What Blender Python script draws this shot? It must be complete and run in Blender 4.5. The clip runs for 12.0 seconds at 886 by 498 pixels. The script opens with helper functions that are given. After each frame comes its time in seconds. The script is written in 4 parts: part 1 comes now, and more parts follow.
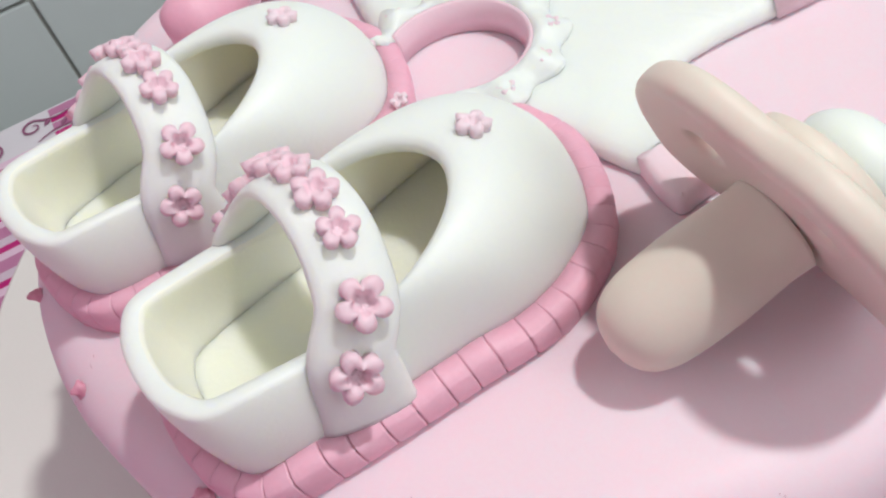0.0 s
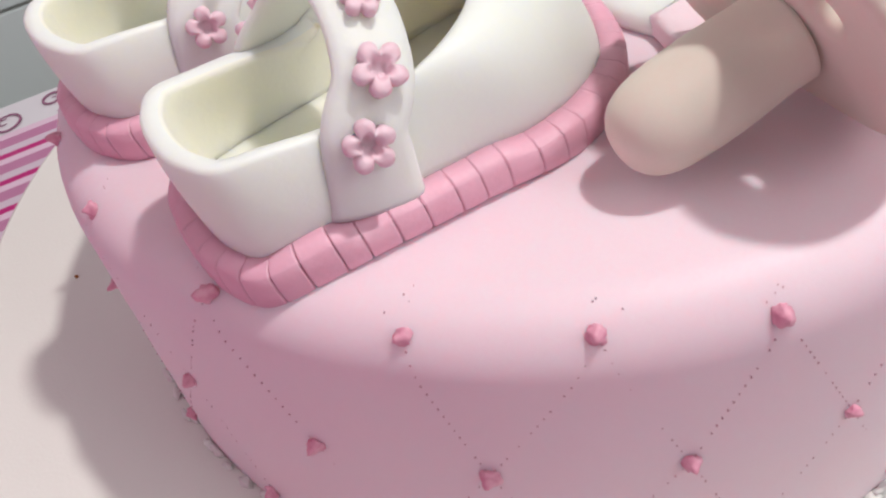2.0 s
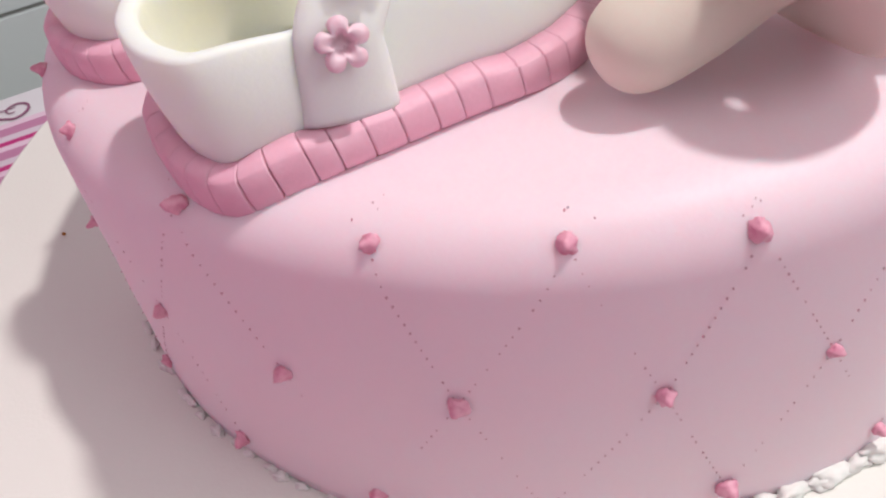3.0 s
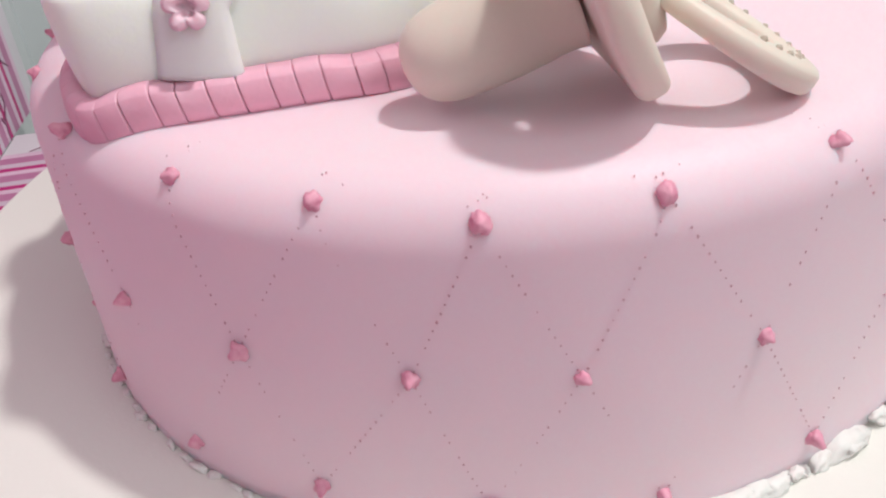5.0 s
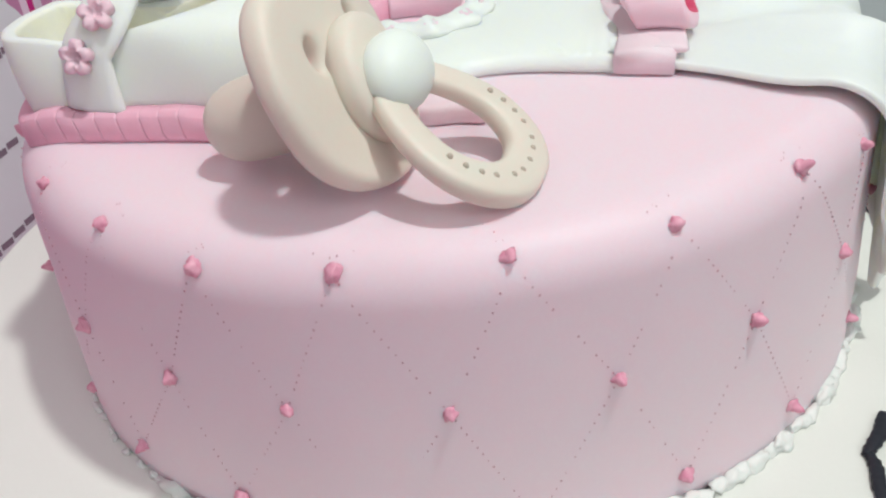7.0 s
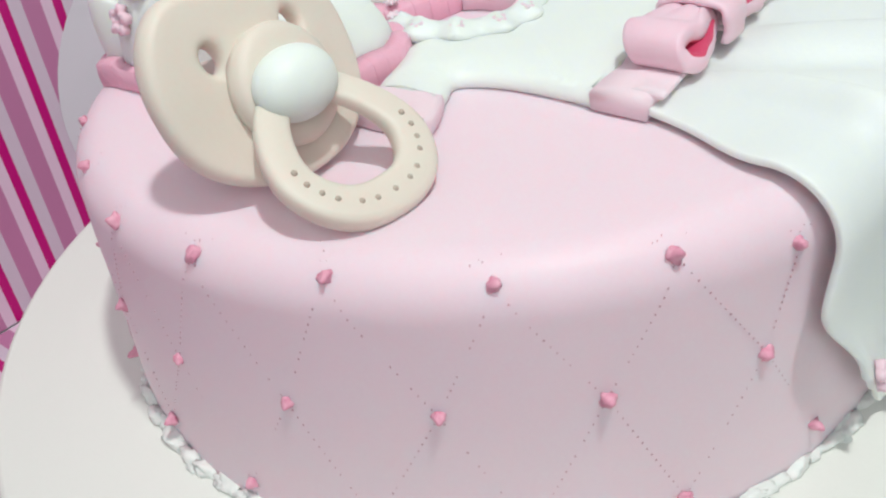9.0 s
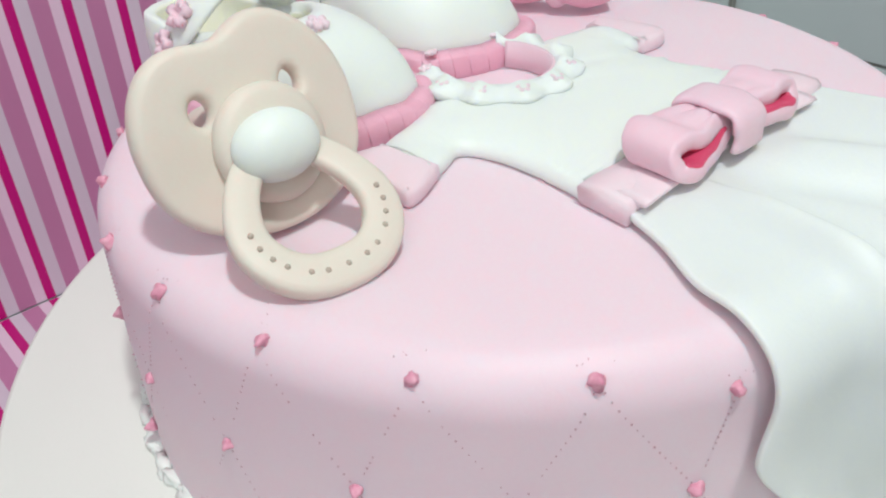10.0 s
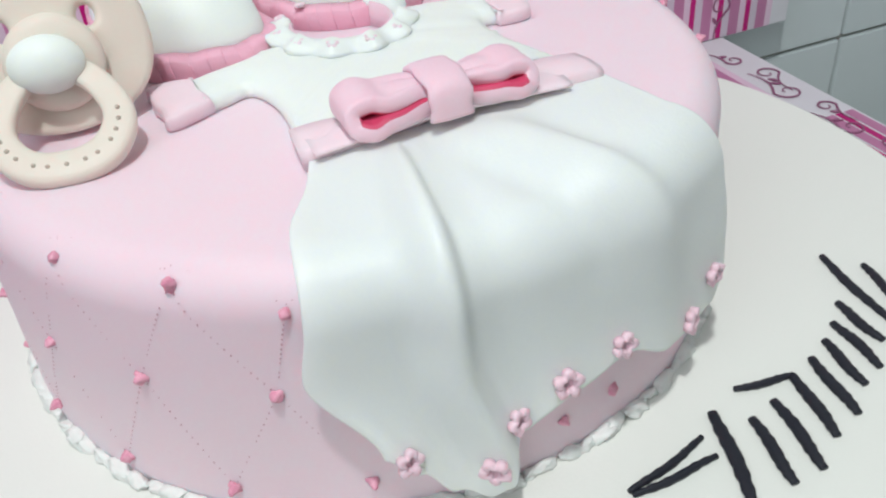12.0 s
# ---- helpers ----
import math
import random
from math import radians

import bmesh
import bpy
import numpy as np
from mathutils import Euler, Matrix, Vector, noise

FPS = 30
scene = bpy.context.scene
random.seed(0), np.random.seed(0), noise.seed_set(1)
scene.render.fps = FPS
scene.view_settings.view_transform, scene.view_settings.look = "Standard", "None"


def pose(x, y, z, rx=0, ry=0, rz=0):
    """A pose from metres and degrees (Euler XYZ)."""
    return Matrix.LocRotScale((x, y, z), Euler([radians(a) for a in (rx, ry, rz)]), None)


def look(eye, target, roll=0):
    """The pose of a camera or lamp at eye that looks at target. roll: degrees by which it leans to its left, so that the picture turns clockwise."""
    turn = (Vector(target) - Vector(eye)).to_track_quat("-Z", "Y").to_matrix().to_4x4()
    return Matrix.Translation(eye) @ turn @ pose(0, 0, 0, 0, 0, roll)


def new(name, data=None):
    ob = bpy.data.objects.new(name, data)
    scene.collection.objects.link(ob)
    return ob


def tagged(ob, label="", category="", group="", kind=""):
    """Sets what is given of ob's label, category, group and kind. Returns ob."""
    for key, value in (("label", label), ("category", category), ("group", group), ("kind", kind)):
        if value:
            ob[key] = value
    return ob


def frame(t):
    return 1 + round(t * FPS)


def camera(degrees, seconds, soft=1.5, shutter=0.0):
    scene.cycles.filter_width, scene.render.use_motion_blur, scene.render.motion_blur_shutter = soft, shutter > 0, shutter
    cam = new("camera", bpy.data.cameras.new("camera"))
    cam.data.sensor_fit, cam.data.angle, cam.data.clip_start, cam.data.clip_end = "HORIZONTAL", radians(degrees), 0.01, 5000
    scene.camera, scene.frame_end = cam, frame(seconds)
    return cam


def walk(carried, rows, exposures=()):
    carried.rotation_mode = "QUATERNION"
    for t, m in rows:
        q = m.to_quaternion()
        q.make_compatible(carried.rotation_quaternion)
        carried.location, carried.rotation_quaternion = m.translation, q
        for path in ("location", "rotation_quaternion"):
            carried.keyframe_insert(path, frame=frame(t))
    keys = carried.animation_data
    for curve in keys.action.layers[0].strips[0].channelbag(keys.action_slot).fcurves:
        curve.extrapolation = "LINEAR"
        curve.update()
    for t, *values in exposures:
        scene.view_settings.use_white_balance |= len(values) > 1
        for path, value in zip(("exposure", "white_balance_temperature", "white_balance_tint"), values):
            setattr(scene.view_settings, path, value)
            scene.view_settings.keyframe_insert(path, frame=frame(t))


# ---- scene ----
cam = camera(54.16, 12.0, soft=2.2)
PATH = [
    (0.0, 0.0111, -0.1748, 0.2146, 40.71, 11.62, 0.07),
    (0.5, 0.0105, -0.1820, 0.2076, 40.06, 11.47, 0.21),
    (1.0, 0.0102, -0.1874, 0.2052, 39.77, 11.25, 0.49),
    (1.5, 0.0082, -0.1982, 0.1993, 41.36, 10.87, 1.91),
    (2.0, 0.0058, -0.2095, 0.1878, 44.81, 9.50, 2.73),
    (2.5, 0.0065, -0.2151, 0.1783, 46.03, 8.70, 3.38),
    (4.5, 0.0550, -0.2341, 0.1531, 54.58, 6.57, 14.89),
    (5.0, 0.0810, -0.2336, 0.1518, 56.74, 4.94, 20.83),
    (5.5, 0.1021, -0.2264, 0.1574, 56.08, 4.75, 27.72),
    (6.0, 0.1304, -0.2120, 0.1603, 57.49, 4.78, 32.74),
    (6.5, 0.1591, -0.2000, 0.1638, 57.77, 4.40, 37.54),
    (7.0, 0.1807, -0.1913, 0.1701, 57.69, 4.99, 41.46),
    (9.0, 0.2358, -0.1107, 0.1800, 55.84, 5.68, 65.59),
    (9.5, 0.2375, -0.0899, 0.1895, 55.01, 5.38, 71.28),
    (10.0, 0.2388, -0.0715, 0.1963, 55.85, 2.58, 77.15),
    (10.5, 0.2490, -0.0279, 0.1973, 55.02, 2.80, 83.78),
    (11.0, 0.2615, 0.0029, 0.1957, 53.95, 3.66, 89.28),
    (11.5, 0.2678, 0.0324, 0.1985, 53.54, 4.09, 93.64),
    (12.0, 0.2759, 0.0713, 0.2033, 53.72, 4.00, 95.83),
]
walk(cam, [(t, pose(x, y, z, rx, ry, rz)) for t, x, y, z, rx, ry, rz in PATH],
     exposures=[(0.0, -0.12, 6280, 7), (1.5, -0.12, 6480, 10), (2.7, 0.03, 6560, 13), (5.5, -0.02, 6450, 10), (7.0, -0.17, 6250, 3), (9.0, -0.14, 6150, 2), (10.5, -0.16, 6100, 2), (12.0, -0.14, 6060, 4)])

# ---- light: one ceiling lamp close above, the bright room round it, an added fill ----
world = bpy.data.worlds.new("room_air")
scene.world = world
world.use_nodes = True
world.node_tree.nodes["Background"].inputs[0].default_value = (0.9, 0.95, 1.0, 1)
world.node_tree.nodes["Background"].inputs[1].default_value = 0.3


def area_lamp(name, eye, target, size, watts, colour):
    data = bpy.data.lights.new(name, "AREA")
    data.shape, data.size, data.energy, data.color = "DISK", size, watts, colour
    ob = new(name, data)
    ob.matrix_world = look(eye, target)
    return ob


area_lamp("ceiling_lamp", (0.40, 0.04, 1.12), (0, 0, 0.08), 0.07, 8.3, (1.0, 0.97, 0.93))
# unseen fill lamp, added inside the room to brighten the cake's sides
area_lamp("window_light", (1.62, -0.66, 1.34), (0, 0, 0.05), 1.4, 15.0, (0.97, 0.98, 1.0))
scene.view_settings.exposure = 0.0


# ---- materials ----
def material(name, colour, rough=0.5, metal=0.0, grain=0.0, grain_size=900.0, stain=0.0, stain_size=25.0, bump=0.0, soft=0.0, coat=0.0, second=None, depth=0.006, bleed=(1.0, 0.42, 0.45)):
    """A painted, pressed or moulded surface: two scales of colour change and a fine relief."""
    m = bpy.data.materials.new(name)
    m.use_nodes = True
    nodes, links = m.node_tree.nodes, m.node_tree.links
    b = nodes["Principled BSDF"]
    b.inputs["Roughness"].default_value = rough
    b.inputs["Metallic"].default_value = metal
    b.inputs["Coat Weight"].default_value = coat
    if soft:
        b.inputs["Subsurface Weight"].default_value = soft
        b.inputs["Subsurface Radius"].default_value = bleed
        b.inputs["Subsurface Scale"].default_value = depth
    place = nodes.new("ShaderNodeTexCoord")
    fine = nodes.new("ShaderNodeTexNoise")
    fine.inputs["Scale"].default_value = grain_size
    fine.inputs["Detail"].default_value = 3
    wide = nodes.new("ShaderNodeTexNoise")
    wide.inputs["Scale"].default_value = stain_size
    wide.inputs["Detail"].default_value = 4
    for n in (fine, wide):
        links.new(place.outputs["Object"], n.inputs["Vector"])
    other = second or tuple(min(1.0, c * 0.86) for c in colour)
    mix1 = nodes.new("ShaderNodeMix")
    mix1.data_type = "RGBA"
    mix1.inputs["A"].default_value = (*colour, 1)
    mix1.inputs["B"].default_value = (*other, 1)
    ramp = nodes.new("ShaderNodeMapRange")
    ramp.inputs["From Min"].default_value, ramp.inputs["From Max"].default_value = 0.38, 0.72
    ramp.inputs["To Max"].default_value = stain
    links.new(wide.outputs["Fac"], ramp.inputs["Value"])
    links.new(ramp.outputs["Result"], mix1.inputs["Factor"])
    mix2 = nodes.new("ShaderNodeMix")
    mix2.data_type = "RGBA"
    mix2.inputs["B"].default_value = (*(c * 0.72 for c in colour), 1)
    ramp2 = nodes.new("ShaderNodeMapRange")
    ramp2.inputs["From Min"].default_value, ramp2.inputs["From Max"].default_value = 0.45, 0.75
    ramp2.inputs["To Max"].default_value = grain
    links.new(fine.outputs["Fac"], ramp2.inputs["Value"])
    links.new(ramp2.outputs["Result"], mix2.inputs["Factor"])
    links.new(mix1.outputs["Result"], mix2.inputs["A"])
    links.new(mix2.outputs["Result"], b.inputs["Base Color"])
    if bump:
        bn = nodes.new("ShaderNodeBump")
        bn.inputs["Strength"].default_value = bump
        bn.inputs["Distance"].default_value = 0.0006
        mixh = nodes.new("ShaderNodeMath")
        mixh.operation = "ADD"
        links.new(fine.outputs["Fac"], mixh.inputs[0])
        links.new(wide.outputs["Fac"], mixh.inputs[1])
        links.new(mixh.outputs["Value"], bn.inputs["Height"])
        links.new(bn.outputs["Normal"], b.inputs["Normal"])
    return m


PINK = material("pale_pink_fondant", (0.86, 0.672, 0.75), 0.5, grain=0.03, stain=0.5, stain_size=14, bump=0.05, soft=0.55, second=(0.87, 0.715, 0.785))
BAND = material("mid_pink_fondant", (0.82, 0.42, 0.54), 0.5, grain=0.10, stain=0.5, stain_size=60, bump=0.15, soft=0.15, second=(0.84, 0.50, 0.60))
ROSE = material("rose_pink_fondant", (0.87, 0.61, 0.69), 0.5, grain=0.08, stain=0.5, stain_size=70, bump=0.12, soft=0.2, second=(0.85, 0.54, 0.63))
DOT = material("deep_pink_icing", (0.83, 0.42, 0.53), 0.45, grain=0.12, stain=0.9, stain_size=420, bump=0.2, second=(0.70, 0.22, 0.35))
STITCH_SHADE = material("stitch_shade_pink", (0.56, 0.31, 0.38), 0.7, stain=0.8, stain_size=60, second=(0.78, 0.55, 0.62))
WHITE = material("white_fondant", (0.845, 0.882, 0.838), 0.48, grain=0.03, stain=0.5, stain_size=22, bump=0.10, soft=0.6, second=(0.83, 0.868, 0.825), depth=0.005, bleed=(1.0, 0.95, 0.75))
LINING = material("ivory_fondant", (0.91, 0.91, 0.79), 0.55, grain=0.03, stain=0.5, stain_size=30, bump=0.1, soft=0.8, second=(0.89, 0.89, 0.76), depth=0.006, bleed=(1.0, 0.95, 0.7))
BEIGE = material("beige_fondant", (0.78, 0.695, 0.61), 0.50, grain=0.04, stain=0.5, stain_size=35, bump=0.05, soft=0.3, second=(0.75, 0.655, 0.57))
RIBBON = material("ribbon_pink_fondant", (0.87, 0.585, 0.68), 0.5, grain=0.05, stain=0.6, stain_size=60, bump=0.12, soft=0.3, second=(0.88, 0.66, 0.735))
# painted shade: the pink ribbon deepened to red within its loops
LOOP_SHADE = material("loop_shade_red", (0.64, 0.06, 0.15), 0.5, grain=0.05, stain=0.4, stain_size=80, soft=0.1)
# darker copy of the beige: painted shade for the ring's dimples
PIT_SHADE = material("beige_pit_shade", (0.52, 0.43, 0.36), 0.6, stain=0.4, stain_size=50)
BLUSH = material("blush_pink_fondant", (0.88, 0.68, 0.745), 0.5, grain=0.05, stain=0.6, stain_size=60, bump=0.12, soft=0.2, second=(0.88, 0.71, 0.76))
BOARD = material("white_board_icing", (0.82, 0.82, 0.77), 0.45, grain=0.03, stain=0.5, stain_size=9, bump=0.10, second=(0.78, 0.79, 0.74))
CREAM = material("white_buttercream", (0.84, 0.83, 0.80), 0.5, grain=0.04, stain=0.4, stain_size=90, bump=0.2, soft=0.1)
BLACK = material("black_icing", (0.008, 0.009, 0.018), 0.6, stain=0.3, stain_size=80, bump=0.2)
AMBER = material("amber_stick", (0.45, 0.17, 0.02), 0.4, stain=0.5, stain_size=200)
WOOD = material("table_laminate", (0.55, 0.55, 0.53), 0.5, stain=0.4, stain_size=6)
TILE = material("grey_glazed_tile", (0.74, 0.79, 0.79), 0.22, grain=0.03, stain=0.6, stain_size=5, bump=0.04, second=(0.68, 0.74, 0.75))
GROUT = material("grey_grout", (0.44, 0.44, 0.41), 0.85, grain=0.3, stain=0.6, stain_size=40, bump=0.3)
PLASTER = material("white_plaster", (0.86, 0.87, 0.87), 0.8, grain=0.03, stain=0.3, stain_size=3, bump=0.1)
STAND = material("white_stand_plastic", (0.75, 0.76, 0.76), 0.4, stain=0.3, stain_size=8)
P_LILAC = material("printed_pale_lilac", (0.72, 0.60, 0.70), 0.4, grain=0.03, stain=0.4, stain_size=12)
P_PINK = material("printed_pale_pink", (0.84, 0.62, 0.76), 0.4, grain=0.03, stain=0.4, stain_size=12)
P_MAUVE = material("printed_mauve", (0.56, 0.22, 0.40), 0.4, grain=0.04, stain=0.4, stain_size=12)
P_MAGENTA = material("printed_magenta", (0.56, 0.0, 0.20), 0.4, grain=0.04, stain=0.4, stain_size=12)
P_WHITE = material("printed_white", (0.80, 0.78, 0.82), 0.4, grain=0.03, stain=0.4, stain_size=12)
P_GREY = material("printed_dark_mauve", (0.24, 0.17, 0.22), 0.5, stain=0.3, stain_size=40)
P_PLUM = material("printed_plum", (0.30, 0.10, 0.20), 0.45, stain=0.4, stain_size=60)
P_GOLD = material("printed_gold", (0.55, 0.36, 0.05), 0.4, stain=0.3, stain_size=40)


# ---- helpers ----
def finish(bm, name, mat, smooth=True):
    bmesh.ops.recalc_face_normals(bm, faces=bm.faces[:])
    me = bpy.data.meshes.new(name)
    bm.to_mesh(me)
    bm.free()
    for m in (mat if isinstance(mat, (list, tuple)) else [mat]):
        me.materials.append(m)
    if smooth:
        for p in me.polygons:
            p.use_smooth = True
    return me


def thing(name, label, category, at=None, group="", kind=""):
    ob = new(name)
    if at is not None:
        ob.matrix_world = at
    return tagged(ob, label, category, group, kind)


def part(name, bm, mat, parent, label="", smooth=True, at=None):
    me = bm if isinstance(bm, bpy.types.Mesh) else finish(bm, name, mat, smooth)
    ob = new(name, me)
    ob.parent = parent
    if at is not None:
        ob.matrix_local = at
    if label:
        ob["label"] = label
    return ob


def grid(rows, closed_u=False, closed_v=False, bm=None):
    """A skin over rows of points. u runs along a row, v from row to row."""
    bm = bm or bmesh.new()
    vs = [[bm.verts.new(p) for p in row] for row in rows]
    n, k = len(vs), len(vs[0])
    for i in range(n if closed_v else n - 1):
        for j in range(k if closed_u else k - 1):
            a, b, c, d = vs[i][j], vs[i][(j + 1) % k], vs[(i + 1) % n][(j + 1) % k], vs[(i + 1) % n][j]
            if len({a, b, c, d}) == 4:
                bm.faces.new((a, b, c, d))
    return bm, vs


def lathe(profile, steps=48, bm=None):
    """A turned body: profile of (radius, height)."""
    rows = [[(r * math.cos(2 * math.pi * j / steps), r * math.sin(2 * math.pi * j / steps), z) for j in range(steps)] for r, z in profile]
    bm, vs = grid(rows, closed_u=True, bm=bm)
    for row, flip in ((vs[0], True), (vs[-1], False)):
        bm.faces.new(row[::-1] if flip else row)
    return bm


def sweep(path, section, closed=False, up=None, bm=None, scale=None):
    """A section of (side, height) swept along a path; up(i) gives the height direction."""
    n = len(path)
    rows = []
    for i, p in enumerate(path):
        p = Vector(p)
        a = Vector(path[(i - 1) % n] if closed or i else path[i])
        b = Vector(path[(i + 1) % n] if closed or i < n - 1 else path[i])
        t = (b - a).normalized()
        u = Vector(up(i)) if up else Vector((0, 0, 1))
        u = (u - t * u.dot(t)).normalized()
        s = t.cross(u)
        k = scale(i) if scale else 1.0
        rows.append([p + s * (x * k) + u * (y * k) for x, y in section])
    bm, vs = grid(rows, closed_u=True, closed_v=closed, bm=bm)
    if not closed:
        bm.faces.new(vs[0][::-1])
        bm.faces.new(vs[-1])
    return bm


def oval(a, b, steps=12, power=1.0):
    out = []
    for j in range(steps):
        c, s = math.cos(2 * math.pi * j / steps), math.sin(2 * math.pi * j / steps)
        out.append((a * math.copysign(abs(c) ** power, c), b * math.copysign(abs(s) ** power, s)))
    return out


def spline(points, steps, closed=False):
    """Catmull-Rom through the points, evenly stepped per span."""
    pts = [Vector(p) for p in points]
    n = len(pts)
    out = []
    for i in range(n if closed else n - 1):
        p1, p2 = pts[i], pts[(i + 1) % n]
        p0 = pts[(i - 1) % n] if closed or i else p1 * 2 - p2
        p3 = pts[(i + 2) % n] if closed or i < n - 2 else p2 * 2 - p1
        for j in range(steps):
            t = j / steps
            out.append(0.5 * (2 * p1 + (p2 - p0) * t + (2 * p0 - 5 * p1 + 4 * p2 - p3) * t * t + (3 * p1 - p0 - 3 * p2 + p3) * t ** 3))
    if not closed:
        out.append(pts[-1])
    return out


def box(size, bevel=0.0, at=(0, 0, 0), bm=None):
    b2 = bmesh.new()
    bmesh.ops.create_cube(b2, size=1)
    bmesh.ops.scale(b2, vec=size, verts=b2.verts)
    if bevel:
        bmesh.ops.bevel(b2, geom=b2.edges[:], offset=bevel, segments=2, affect="EDGES")
    bmesh.ops.translate(b2, vec=at, verts=b2.verts)
    return b2


def smoothstep(a, b, x):
    t = max(0.0, min(1.0, (x - a) / (b - a)))
    return t * t * (3 - 2 * t)


# ---- the plan ----
TOP = 0.0822          # height of the cake's top over the board
R_TOP, R_LOW = 0.1266, 0.1283
EDGE = 0.0125         # rounding of the top edge
FLOOR = -0.122        # printed sheet under the stand
WALL_DIR = Vector((-0.48, 0.877, 0)).normalized()
WALL_N = Vector((0.877, 0.48, 0)).normalized()
PANEL_FOOT = Vector((-0.2, -0.3, 0))


def polar(r, az, z):
    return Vector((r * math.cos(radians(az)), r * math.sin(radians(az)), z))


def side_r(z):
    """Radius of the cake's side at a height."""
    r = R_LOW + (R_TOP - R_LOW) * min(1.0, z / (TOP - EDGE))
    if z > TOP - EDGE:
        d = (z - (TOP - EDGE)) / EDGE
        r -= EDGE * (1 - math.sqrt(max(0.0, 1 - d * d)))
    return r


def top_z(r):
    """Height of the cake's skin at a distance from the axis."""
    inner = R_TOP - EDGE
    if r <= inner:
        return TOP
    d = min(1.0, (r - inner) / EDGE)
    return TOP - EDGE * (1 - math.sqrt(max(0.0, 1 - d * d)))

# ---- room ----
def wall_slab(name, centre, size, turn, mat, label=""):
    ob = new(name, finish(box(size), name, mat, False))
    ob.matrix_world = pose(*centre, 0, 0, turn)
    return tagged(ob, label or "plain white plaster wall of the room", "wall", kind="structure")


TURN = math.degrees(math.atan2(WALL_DIR.y, WALL_DIR.x))
back = PANEL_FOOT - WALL_N * 0.057
wall_slab("wall_tiled", tuple(back - WALL_N * 0.02 + WALL_DIR * -0.57 + Vector((0, 0, 0.6))), (2.96, 0.08, 3.0), TURN, GROUT, "glazed pale grey tiled wall with darker grout joints")
mid = back - WALL_DIR * 0.59
wall_slab("wall_east", tuple(mid + WALL_N * 2.6 + Vector((0, 0, 0.6))), (2.96, 0.08, 3.0), TURN, PLASTER)
wall_slab("wall_north", tuple(back + WALL_N * 1.27 + WALL_DIR * 0.93 + Vector((0, 0, 0.6))), (2.8, 0.08, 3.0), TURN + 90, GROUT, "glazed pale grey tiled wall meeting the other in a corner")
wall_slab("wall_south", tuple(back + WALL_N * 1.27 - WALL_DIR * 2.07 + Vector((0, 0, 0.6))), (2.8, 0.08, 3.0), TURN + 90, PLASTER)
tagged(wall_slab("ceiling", tuple(mid + WALL_N * 1.27 + Vector((0, 0, 2.14))), (3.1, 2.85, 0.08), TURN, PLASTER), "plain white ceiling", "ceiling")
tagged(wall_slab("floor", tuple(mid + WALL_N * 1.27 + Vector((0, 0, -0.94))), (3.1, 2.85, 0.08), TURN, WOOD), "plain grey floor", "floor")

# table and stand
CORNER = PANEL_FOOT + WALL_DIR * 0.587
table = thing("table", "plain grey table under the printed sheet", "table")
tm = CORNER - WALL_DIR * 0.50 + WALL_N * 0.36
part("tabletop", box((1.0, 0.72, 0.03), 0.004), WOOD, table, at=pose(tm.x, tm.y, FLOOR - 0.018, 0, 0, TURN), smooth=False)
for sx in (-0.45, 0.45):
    for sy in (-0.31, 0.31):
        q = tm + WALL_DIR * sx + WALL_N * sy
        part("leg", box((0.05, 0.05, 0.75), 0.004), WOOD, table, at=pose(q.x, q.y, FLOOR - 0.033 - 0.376, 0, 0, TURN), smooth=False)

BX, BY, BR = 0.004, 0.0272, 0.2030
stand = thing("cake_stand", "plain white round stand under the cake board", "stand", at=pose(BX, BY, FLOOR))
part("foot", lathe([(0.10, 0.0025), (0.102, 0.006), (0.10, 0.012), (0.03, 0.018)]), STAND, stand)
part("stem", lathe([(0.028, 0.016), (0.022, 0.05), (0.028, 0.093)]), STAND, stand)
part("plate", lathe([(0.03, 0.091), (0.12, 0.097), (0.122, 0.102), (0.12, 0.1075)]), STAND, stand)

board = tagged(new("cake_board", finish(lathe([(BR - 0.002, -0.0120), (BR, -0.0105), (BR, -0.0022), (BR - 0.0006, -0.0008), (BR - 0.0022, 0.0)] , 128), "cake_board", BOARD)),
               "round white iced cake board on a stand", "cake board")
board.location = (BX, BY, 0)
for p in board.data.polygons:
    p.use_smooth = len(p.vertices) < 5

# ---- cake ----
cake = thing("cake", "round pale pink fondant cake quilted with pink dots", "cake")
prof = [(0.02, 0.0005), (R_LOW, 0.0005)]
prof += [(side_r(z), z) for z in np.linspace(0.004, TOP - EDGE, 14)]
prof += [(R_TOP - EDGE + EDGE * math.cos(a), TOP - EDGE + EDGE * math.sin(a)) for a in np.linspace(0.1, math.pi / 2, 10)]
prof += [(r, TOP) for r in (0.10, 0.08, 0.05, 0.02)]
rows = []
STEPS = 160
for r, z in prof:
    row = []
    for j in range(STEPS):
        az = 2 * math.pi * j / STEPS
        p = Vector((math.cos(az), math.sin(az), 0))
        d = 0.0006 * noise.noise(p * 2.3 + Vector((0, 0, z * 20))) + 0.00025 * noise.noise(p * 9 + Vector((0, 0, z * 60)))
        row.append(p * (r + d * (1 if r > 0.1 else 0)) + Vector((0, 0, z + (0.0004 * noise.noise(p * r * 30) if z > TOP - 0.001 else 0))))
    rows.append(row)
bm, vs = grid(rows, closed_u=True)
bm.faces.new(vs[0][::-1])
bm.faces.new(vs[-1])
part("fondant_cover", bm, PINK, cake)

